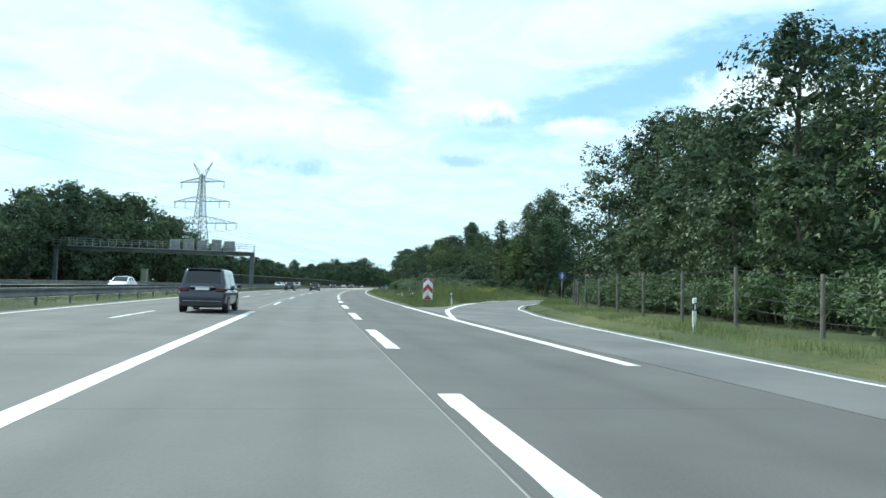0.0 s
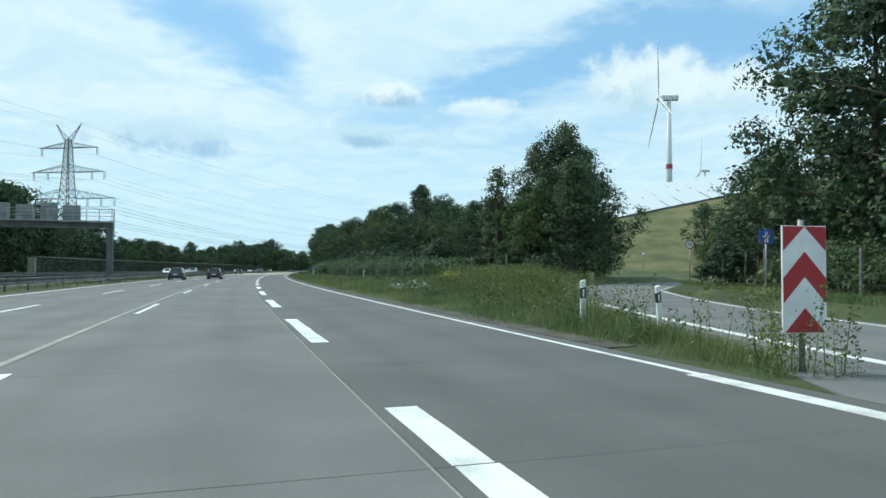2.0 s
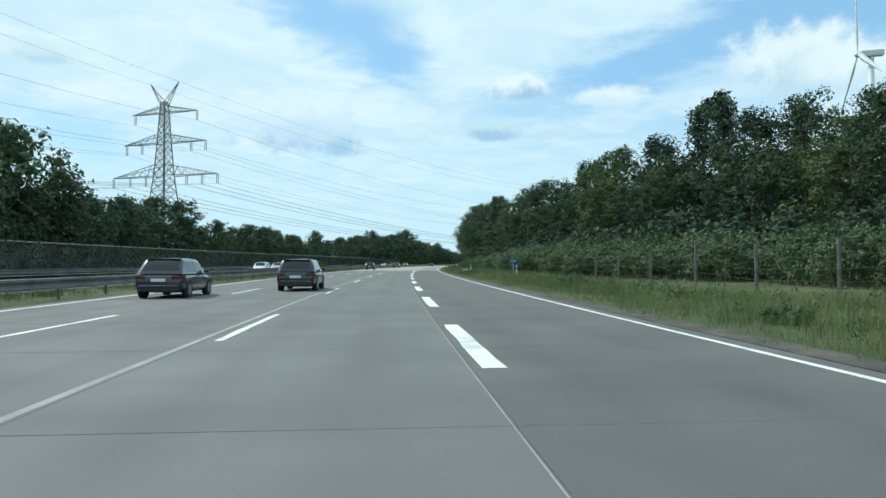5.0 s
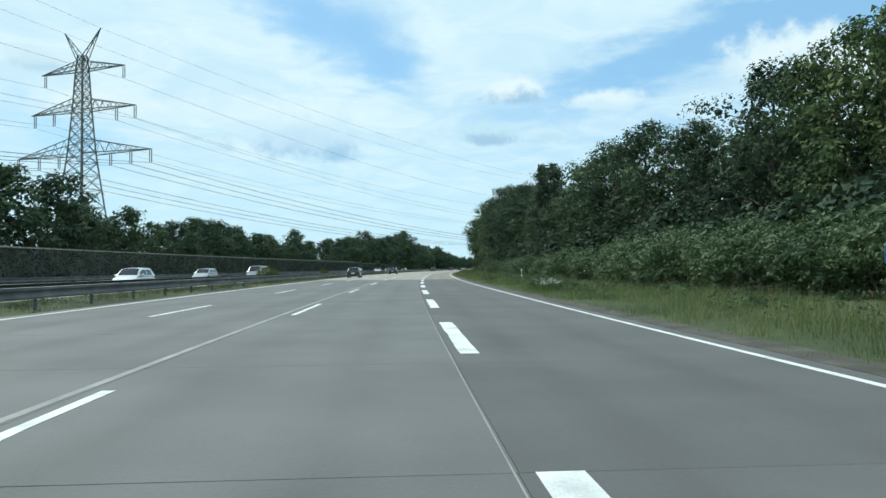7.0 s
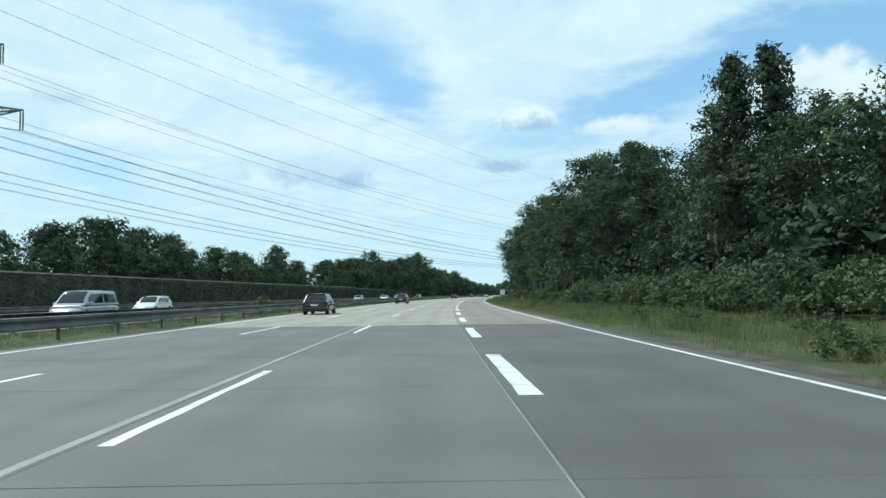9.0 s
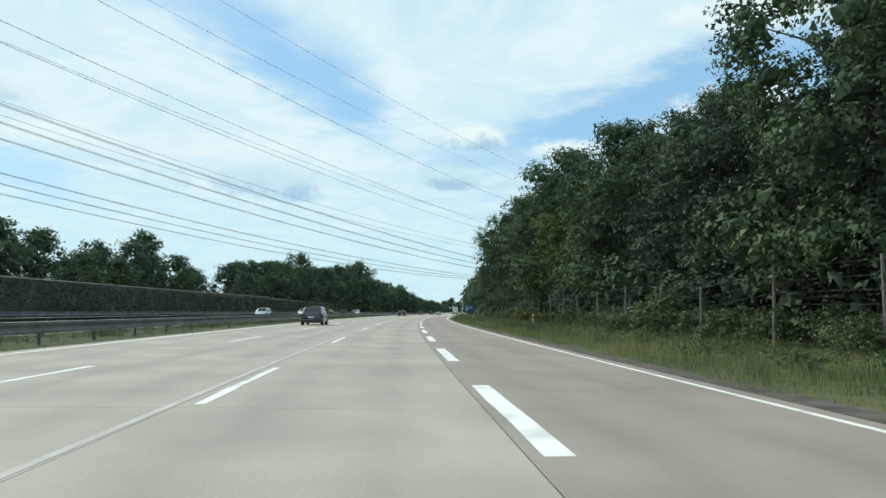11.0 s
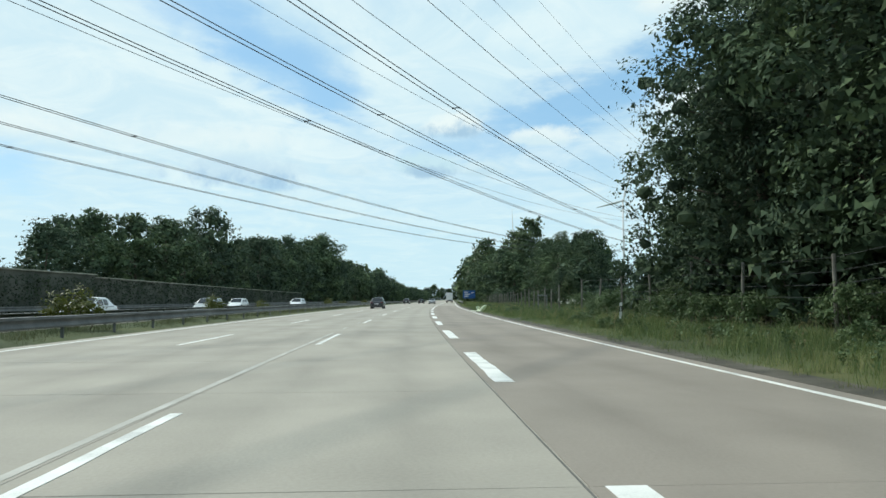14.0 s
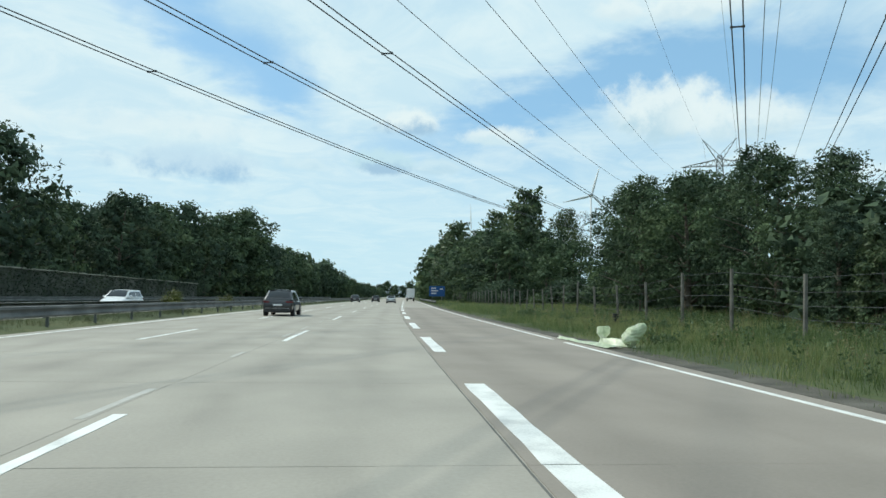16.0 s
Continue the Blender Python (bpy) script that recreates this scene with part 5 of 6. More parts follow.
PYLON_A = Vector((-50.5, 261.7, 0.0))
PYLON_B = Vector((168.0, 519.0, 0.0))
ARM_TURN = {"A": radians(-27), "B": radians(-36), "Z": radians(-12), "C": radians(-40)}
PLACES = {"A": PYLON_A, "B": PYLON_B, "Z": PYLON_A + Vector((-70, -330, 0)), "C": PYLON_B + Vector((240, 290, 0))}
poses = {k: Matrix.Translation(PLACES[k]) @ Matrix.Rotation(ARM_TURN[k], 4, "Z") for k in PLACES}
first = pylon(poses["A"])
copy_thing(first, poses["B"])
copy_thing(first, poses["C"])


def wire(name, pts, radius, root):
    cu = bpy.data.curves.new(name, "CURVE")
    cu.dimensions, cu.bevel_depth, cu.bevel_resolution = "3D", radius, 1
    sp = cu.splines.new("POLY")
    sp.points.add(len(pts) - 1)
    for q, w in zip(sp.points, pts):
        q.co = (*w, 1)
    cu.materials.append(M["wire"])
    part_mesh(name, cu, root)


def span(a, b, sag):
    root = thing("power_line", Matrix.Identity(4), "dark overhead power cables sagging between pylons", "cable", "power cables")
    hung = [(z - 2.6, x, d, sag, 0.024) for z, x in HUNG for d in ((-0.2, 0.2) if z < 30 else (0.0,))] + [(EARTH[0], sx * EARTH[1], 0, sag * 0.8, 0.02) for sx in (-1, 1)]
    for z, x, d, g, r in hung:
        p0, p1 = poses[a] @ Vector((x + d, 0, z)), poses[b] @ Vector((x + d, 0, z))
        pts = []
        for i in range(41):
            t = i / 40
            q = p0.lerp(p1, t)
            pts.append((q.x, q.y, q.z - 4 * g * t * (1 - t)))
        wire("cable", pts, r, root)
    # spacers hold the twin cables apart
    for z, x in HUNG:
        if z > 30 or a != "A":
            continue
        for i in range(1, 9):
            t = (i - 0.35) / 8.5
            ends = []
            for d in (-0.2, 0.2):
                q = (poses[a] @ Vector((x + d, 0, z - 2.6))).lerp(poses[b] @ Vector((x + d, 0, z - 2.6)), t)
                ends.append(Vector((q.x, q.y, q.z - 4 * sag * t * (1 - t))))
            bm = bmesh.new()
            bar(bm, ends[0], ends[1], 0.05)
            for q in ends:
                box(bm, q.x - 0.045, q.x + 0.045, q.y - 0.045, q.y + 0.045, q.z - 0.045, q.z + 0.045, 0.012)
            part("spacer", bm, M["wire"], root)


span("Z", "A", 11.0)
span("A", "B", 11.0)
span("B", "C", 11.0)


# ---------------------------------------------------------------- wind turbines
def turbine(name, place, hub, blade, spin, yaw, band, label):
    t = thing(name, Matrix.Translation(place) @ Matrix.Rotation(yaw, 4, "Z"), label, "wind turbine", "wind turbines")
    k = blade / 50.0
    bm = bmesh.new()
    tube(bm, [(0, 0, -5), (0, 0, hub * 0.5), (0, 0, hub - 1.5 * k)], [2.6 * k, 2.0 * k, 1.4 * k], 16)
    part("tower", bm, M["turbine"], t, "", True)
    if band:
        bm = bmesh.new()
        tube(bm, [(0, 0, band - 1.6 * k), (0, 0, band + 1.6 * k)], [2.3 * k, 2.28 * k], 16)
        part("band", bm, M["sign_red"], t, "red warning band")
    bm = bmesh.new()
    box(bm, -1.9 * k, 1.9 * k, -5.5 * k, 6.5 * k, hub - 1.6 * k, hub + 2.0 * k, 0.7 * k)
    part("nacelle", bm, M["turbine"], t)
    bm = bmesh.new()
    tube(bm, [(0, -5.2 * k, hub), (0, -6.6 * k, hub), (0, -8.2 * k, hub), (0, -9.0 * k, hub)], [1.7 * k, 1.7 * k, 1.2 * k, 0.2 * k], 12)
    part("hub", bm, M["turbine"], t, "", True)
    for i in range(3):
        a = spin + i * 2 * math.pi / 3
        ux, uz = math.sin(a), math.cos(a)
        verts, faces = [], []
        for j, q in enumerate((0.0, 0.06, 0.2, 0.45, 0.75, 0.97, 1.0)):
            w = blade * float(np.interp(q, [0, 0.06, 0.2, 0.75, 0.97, 1], [0.022, 0.022, 0.042, 0.022, 0.008, 0.003]))
            th = w * 0.28 + 0.05
            c = Vector((ux * blade * q, -7.0 * k, hub + uz * blade * q))
            px, pz = uz, -ux
            for du, dv in ((-1.3, 0), (0, 1), (0.7, 0), (0, -1)):
                verts.append((c.x + px * w * du, c.y + th * dv, c.z + pz * w * du))
            if j:
                o = 4 * j
                faces += [(o - 4 + m, o - 4 + (m + 1) % 4, o + (m + 1) % 4, o + m) for m in range(4)]
        part_mesh("blade", mesh_from("blade", verts, faces, M["turbine"], True), t)


turbine("wind_turbine", Vector((406.7, 569.1, 40)), 128, 68, radians(-4), radians(-114), 62, "white wind turbine with red band on a hilltop")
turbine("wind_turbine", Vector((700, 885, 30)), 125, 50, radians(8), radians(-108), 0, "distant white wind turbine behind solar panels")
turbine("wind_turbine", Vector((376.4, 980.5, 0)), 108, 31, radians(15), radians(-15), 0, "white wind turbine above the wood")
turbine("wind_turbine", Vector((430, 1500, 0)), 118, 50, radians(-4), radians(-80), 0, "distant white wind turbine behind trees")


# ---------------------------------------------------------------- solar field on the hill
def solar_table(s, e0, e1, tilt_len):
    n = 6
    root = thing("solar_array", Matrix.Identity(4), "pale solar panels with the sky's reflection in their colour on the grassed hill", "solar panels", "rows of solar panels")
    for i in range(n):
        a, b = e0 + (e1 - e0) * i / n, e0 + (e1 - e0) * (i + 1) / n - 0.15
        za, zb = float(hill(np.array(s), np.array(a))), float(hill(np.array(s), np.array(b)))
        step = 0.5 * ((i * 7) % 3)
        p = [at(s - step, a, za + 1.0), at(s - step, b, zb + 1.0), at(s - step + tilt_len * 0.93, b, zb + 1.0 + tilt_len * 0.36), at(s - step + tilt_len * 0.93, a, za + 1.0 + tilt_len * 0.36)]
        up = Vector((0, 0, 0.12))
        verts = [q - up for q in p] + p
        panel = part_mesh("panel", mesh_from("panel", verts, [(3, 2, 1, 0), (4, 5, 6, 7), (0, 1, 5, 4), (1, 2, 6, 5), (2, 3, 7, 6), (3, 0, 4, 7)], M["solar"]), root)
        for q in p[:2]:
            bm = bmesh.new()
            bar(bm, q - up, Vector((q.x, q.y, q.z - 4.5)), 0.15)
            part("stand", bm, M["steel_dark"], panel)
        bm = bmesh.new()
        bar(bm, p[0] - up * 1.5, p[1] - up * 1.5, 0.45)
        part("girder", bm, M["steel_dark"], panel)


for s, first, count in ((203, 64.0, 3), (238, 76.0, 6), (268, 100.0, 5)):
    for k in range(count):
        solar_table(s, first + 24.3 * k, first + 24.3 * k + 23.9, 10.0)


# ---------------------------------------------------------------- fences, posts, signs
def fence(s0, s1, e_of, step, label, height=1.9):
    """Weathered round posts with wires strung between them."""
    root = thing("wire_fence", Matrix.Identity(4), label, "fence", "fences")
    rng = np.random.default_rng(int(s0))
    tops = []
    for s in np.arange(s0, s1, step):
        s = float(s) + rng.normal() * 0.25
        e = e_of(s)
        z = float(ground_z(np.array(s), np.array(e)))
        h = height * (0.9 + 0.2 * rng.random())
        bm = bmesh.new()
        lean = rng.normal(0, 0.035, 2)
        tube(bm, [(0, 0, -0.3), (lean[0] * h * 0.5, lean[1] * h * 0.5, h * 0.5), (lean[0] * h, lean[1] * h, h)], [0.07, 0.065, 0.06], 7)
        ob = part("post", bm, M["wood_post"], root)
        ob.matrix_local = put(s, e, z)
        tops.append(put(s, e, z) @ Vector((lean[0] * h, lean[1] * h, h)))
    for k in (0.12, 0.55, 0.95, 1.35):
        cu_pts = [(p.x, p.y, p.z - k) for p in tops]
        wire("fence_wire", cu_pts, 0.008, root)


fence(10, 70, lambda s: ramp_right(s) + 4.4, 4.5, "grey wooden post and wire fence along the slip road")
fence(78, 150, lambda s: float(np.interp(s, [78, 90, 99, 111, 150], [15.6, 14.4, 13.2, 12.6, 12.4])), 5.2, "weathered wooden post and wire fence on the grass verge")
fence(258, 384, lambda s: 11.6, 5.5, "wooden post and wire fence overgrown by brambles", 2.6)
fence(381.4, 560, lambda s: float(np.interp(s, [380, 400, 420, 470, 560], [10.4, 11.0, 11.6, 13.0, 13.0])), 4.4, "weathered wooden post and wire fence beyond the verge", 2.1)


def delineator(s, e, turn=0.0, lean=0.0):
    """White roadside marker post with slanted top, black band and reflector."""
    z = float(ground_z(np.array(s), np.array(e)))
    root = thing("delineator_post", put(s, e, z, turn) @ Matrix.Rotation(radians(lean), 4, "Y"), "white plastic roadside marker post with black band", "marker post", "roadside marker posts")

    def prism(z0, z1, z1b, grow=0.0):
        bm = bmesh.new()
        base = [(-0.06 - grow, -0.05 - grow), (0.06 + grow, -0.05 - grow), (0.03 + grow, 0.06 + grow), (-0.03 - grow, 0.06 + grow)]
        lo = [bm.verts.new((x, y, z0 + (0.10 if grow else 0) * (x + 0.06))) for x, y in base]
        hi = [bm.verts.new((x, y, z1 + (z1b - z1) * (x + 0.06) / 0.12)) for x, y in base]
        for i in range(4):
            bm.faces.new((lo[i], lo[(i + 1) % 4], hi[(i + 1) % 4], hi[i]))
        bm.faces.new(list(reversed(lo)))
        bm.faces.new(hi)
        return bm

    part("post", prism(-0.1, 1.0, 1.05), M["white_plastic"], root)
    part("band", prism(0.62, 0.85, 0.89, 0.003), M["black_plastic"], root)
    bm = bmesh.new()
    box(bm, -0.022, 0.022, -0.058, -0.054, 0.66, 0.83)
    part("reflector", bm, M["sign_white"], root)


for s, e, l in [(18.5, 10.7, 0), (50, 6.4, 0), (50.2, 8.6, -4), (49.8, 20.6, 0), (107.5, 10.8, 5), (157.5, 8.9, 0), (207, 9.0, 0), (308, 10.2, 0), (356.2, 8.1, 3)]:
    delineator(s, e, 0, l)


def plate(root, x0, x1, z0, z1, mat, y=0.0, name="plate", th=0.03, label=""):
    bm = bmesh.new()
    box(bm, x0, x1, y - th / 2, y + th / 2, z0, z1, 0.008)
    return part(name, bm, M[mat], root, label)


def pole(root, x, z1, r=0.038, y=0.05):
    bm = bmesh.new()
    tube(bm, [(x, y, -0.3), (x, y, z1)], [r, r], 10)
    part("pole", bm, M["galv"], root, "", True)


def flat_shape(root, name, pts, mat, y):
    """A thin flat shape facing the traffic."""
    bm = bmesh.new()
    a = [bm.verts.new((x, y, z)) for x, z in pts]
    b = [bm.verts.new((x, y - 0.004, z)) for x, z in pts]
    n = len(pts)
    bm.faces.new(a)
    bm.faces.new(list(reversed(b)))
    for i in range(n):
        bm.faces.new((a[i], b[i], b[(i + 1) % n], a[(i + 1) % n]))
    bmesh.ops.recalc_face_normals(bm, faces=bm.faces)
    return part(name, bm, M[mat], root)


# chevron board on the gore
board = thing("chevron_board", put(42.75, 5.62, -0.05, -6), "red and white chevron board on a post in the gore grass", "road sign")
pole(board, 0, 2.0)
face = plate(board, -0.32, 0.32, 0.55, 1.92, "sign_white", 0.0, "panel")
flat_shape(face, "chevron", [(-0.29, 0.56), (0.29, 0.56), (0.0, 0.87)], "sign_red", -0.016)
flat_shape(face, "chevron", [(-0.31, 0.93), (0.0, 1.27), (0.31, 0.93), (0.31, 1.25), (0.0, 1.59), (-0.31, 1.25)], "sign_red", -0.016)
flat_shape(face, "chevron", [(-0.31, 1.6), (0.0, 1.91), (-0.31, 1.91)], "sign_red", -0.016)
flat_shape(face, "chevron", [(0.31, 1.6), (0.31, 1.91), (0.0, 1.91)], "sign_red", -0.016)

# blue sign and speed limit on the slip road
sign = thing("road_sign", put(60.4, 20.9, 0.3, -20), "small blue square motorway sign on a pole", "road sign")
pole(sign, 0.0, 2.85)
face = plate(sign, -0.31, 0.31, 2.2, 2.82, "sign_blue", 0, "panel")
flat_shape(face, "symbol", [(-0.09, 2.26), (-0.02, 2.26), (-0.01, 2.74), (-0.04, 2.74)], "sign_white", -0.018)
flat_shape(face, "symbol", [(0.02, 2.26), (0.09, 2.26), (0.04, 2.74), (0.01, 2.74)], "sign_white", -0.018)
flat_shape(face, "symbol", [(-0.16, 2.5), (0.16, 2.5), (0.16, 2.55), (-0.16, 2.55)], "sign_white", -0.018)
flat_shape(face, "symbol", [(-0.27, 2.25), (-0.2, 2.25), (0.27, 2.77), (0.2, 2.77)], "sign_red", -0.022)


def round_sign(s, e, zc, text, r=0.32, turn=-20):
    sg = thing("speed_sign", put(s, e, float(ground_z(np.array(s), np.array(e))) - 0.1, turn), "round speed limit sign with red ring on a pole", "road sign")
    pole(sg, 0, zc + r)
    bm = bmesh.new()
    tube(bm, [(0, 0.012, zc), (0, -0.012, zc)], [r, r], 28)
    face = part("disc", bm, M["sign_white"], sg)
    pts = [(math.cos(2 * math.pi * k / 28), math.sin(2 * math.pi * k / 28)) for k in range(28)]
    bm = bmesh.new()
    o = [bm.verts.new((x * r, -0.016, zc + z * r)) for x, z in pts]
    i = [bm.verts.new((x * r * 0.8, -0.016, zc + z * r * 0.8)) for x, z in pts]
    for k in range(28):
        bm.faces.new((o[k], o[(k + 1) % 28], i[(k + 1) % 28], i[k]))
    part("ring", bm, M["sign_red"], face)
    if text:
        lettering(face, text, 0, zc, r * 0.95, "black_plastic", -0.018)


def lettering(root, text, x, z, size, mat, y):
    cu = bpy.data.curves.new("lettering", "FONT")
    cu.body, cu.size, cu.align_x, cu.align_y, cu.extrude = text, size, "CENTER", "CENTER", 0.002
    cu.materials.append(M[mat])
    ob = part_mesh("lettering", cu, root)
    ob.matrix_local = Matrix.Translation((x, y, z)) @ Matrix.Rotation(radians(90), 4, "X")


round_sign(78.7, 30.1, 2.85, "30", 0.34)
round_sign(138.4, 61.5, 2.7, "", 0.38)

# kilometre board
km = thing("kilometre_board", put(158.5, 8.8, 0.08, -3), "small blue kilometre board with white digits", "road sign")
pole(km, 0.0, 1.5)
face = plate(km, -0.36, 0.36, 1.22, 1.56, "sign_blue", 0, "panel")
lettering(face, "72.0", 0, 1.39, 0.27, "sign_white", -0.019)

# large direction board far ahead
board = thing("direction_board", put(568, 9.2, 0.1, -2), "large blue motorway direction board on posts", "road sign")
for x in (-1.3, 1.3):
    pole(board, x, 4.3, 0.08, 0.12)
face = plate(board, -2.1, 2.1, 1.5, 4.3, "sign_blue", 0, "panel", 0.08)
for k, (x0, x1, zc) in enumerate([(-1.6, -0.3, 3.7), (-1.6, 0.3, 3.0), (-1.6, -0.2, 2.3), (0.7, 1.6, 3.5)]):
    flat_shape(face, "text_bar", [(x0, zc - 0.16), (x1, zc - 0.16), (x1, zc + 0.16), (x0, zc + 0.16)], "sign_white", -0.045)

# gate in the wire fence
gate = thing("wire_gate", put(389.6, 10.4, 0.12, -8, 0.76), "galvanised tubular gate frame with wire mesh in the fence", "gate")
for x in (-0.55, 0.55):
    bm = bmesh.new()
    tube(bm, [(x, 0, -0.2), (x, 0, 2.05)], [0.035, 0.035], 8)
    part("upright", bm, M["box_back"], gate)
for z in (0.35, 1.95, 2.04):
    bm = bmesh.new()
    tube(bm, [(-0.55, 0, z), (0.55, 0, z)], [0.03, 0.03], 8)
    part("rail", bm, M["box_back"], gate)
for i in range(9):
    bm = bmesh.new()
    bar(bm, (-0.55, 0, 0.5 + i * 0.16), (0.55, 0, 0.5 + i * 0.16), 0.012)
    part("mesh_wire", bm, M["galv"], gate)

# small dark marker in the grass
bm = bmesh.new()
box(bm, -0.13, 0.13, -0.1, 0.1, 0, 0.5, 0.03)
root = thing("marker_stub", put(412, 9.8, 0.15), "short dark plastic marker stub in the grass", "marker post")
part("body", bm, M["black_plastic"], root)


# ---------------------------------------------------------------- plastic sheet on the verge
def plastic_sheet():
    """A flat trailing fold, an upright gathered funnel and a slumped bag, all one sheet."""
    root = thing("plastic_sheet", put(398.4, 5.0, 0.0), "crumpled pale green plastic film lying at the road edge", "litter")

    def skin(name, shape, n, m, closed):
        verts = [shape(i / n, j / m) for i in range(n + 1) for j in range(m if closed else m + 1)]
        w = m if closed else m + 1
        faces = [(i * w + j, i * w + (j + 1) % w, (i + 1) * w + (j + 1) % w, (i + 1) * w + j) for i in range(n) for j in range(m)]
        part_mesh(name, mesh_from(name, verts, faces, M["film"], True), root)

    def wob(a, b, k, seed):
        return noise.noise((a * k + seed, b * k, seed * 1.7))

    def bag(t, q):
        """A crumpled roll that leans away from the road."""
        a = 6.283 * q
        k = 1 + 0.38 * wob(math.cos(a) + 2 * t, math.sin(a), 2.2, 3.0) + 0.3 * wob(math.cos(a) + 3 * t, math.sin(a), 6.0, 5.0)
        r = 0.21 * k * (math.sin(math.pi * (0.04 + 0.94 * t)) ** 0.5) * (1.1 - 0.35 * t)
        x = 0.24 + 0.58 * t - 0.66 * r * math.cos(a)
        z = 0.14 + 0.50 * t + 0.75 * r * math.cos(a)
        return (x, -0.6 + 1.1 * r * math.sin(a), max(z, 0.012))

    def funnel(t, q):
        a = 6.283 * q
        k = 1 + 0.25 * wob(math.cos(a) * 1.5, math.sin(a) + t, 2.0, 8.0) + 0.1 * math.sin(6 * a)
        r = (0.19 - 0.11 * math.sin(math.pi * min(t * 1.5, 1.0)) * (t < 0.67) + 0.0) * k
        return (0.0 + r * math.cos(a), 0.45 + r * math.sin(a), 0.02 + 0.5 * t + 0.03 * math.sin(2 * a) * t)

    def trail(t, q):
        y = 3.4 - 4.3 * t
        half = 0.05 + 0.2 * t + 0.06 * wob(t, 0.3, 5.0, 2.0)
        return (-0.52 + 0.42 * t + half * (2 * q - 1) + 0.06 * wob(t, 0.0, 4.0, 9.0), y, 0.025 + 0.07 * math.sin(math.pi * q) * (0.7 + wob(t, q, 5.0, 6.0)))

    def link(t, q):
        return (-0.05 + 0.55 * t, 0.45 - 1.0 * t + 0.22 * (2 * q - 1), 0.03 + 0.16 * math.sin(math.pi * q) * (1 + 0.8 * wob(t, q, 4.0, 12.0)))

    skin("bag", bag, 30, 40, True)
    skin("funnel", funnel, 10, 24, True)
    skin("fold", trail, 36, 6, False)
    skin("fold", link, 14, 8, False)


plastic_sheet()


# ---------------------------------------------------------------- vehicles
def grid_skin(rows, closed=False):
    """A bmesh from rows of points of one length."""
    bm = bmesh.new()
    R = [[bm.verts.new(p) for p in row] for row in rows]
    n = len(R[0])
    for a, b in zip(R, R[1:]):
        for k in range(n if closed else n - 1):
            bm.faces.new((a[k], a[(k + 1) % n], b[(k + 1) % n], b[k]))
    if closed:
        bm.faces.new(list(reversed(R[0])))
        bm.faces.new(R[-1])
    bmesh.ops.remove_doubles(bm, verts=bm.verts, dist=0.0005)
    bmesh.ops.recalc_face_normals(bm, faces=bm.faces)
    return bm


def turned(prof, x, y, z, n=24):
    """A wheel shape: profile of (sideways, radius) turned about the axle."""
    return grid_skin([[(x + dx, y + r * math.cos(2 * math.pi * k / n), z + r * math.sin(2 * math.pi * k / n)) for k in range(n)] for dx, r in prof], True)


CARS = dict(  # length, half width, belt, roof, rear glass foot, rear roof edge, front roof edge, windscreen foot, rear overhang, wheel radius
    van=(4.75, 0.93, 1.02, 1.76, -2.28, -1.92, 0.75, 1.65, 0.88, 0.34), hatch=(4.28, 0.895, 0.93, 1.47, -2.02, -1.42, 0.25, 1.1, 0.80, 0.32),
    suv=(4.45, 0.92, 1.02, 1.58, -2.05, -1.22, 0.2, 1.15, 0.86, 0.36), sedan=(4.6, 0.90, 0.94, 1.45, -1.72, -0.85, 0.2, 1.15, 0.95, 0.32), estate=(4.6, 0.90, 0.94, 1.47, -2.15, -1.72, 0.2, 1.15, 0.95, 0.32))


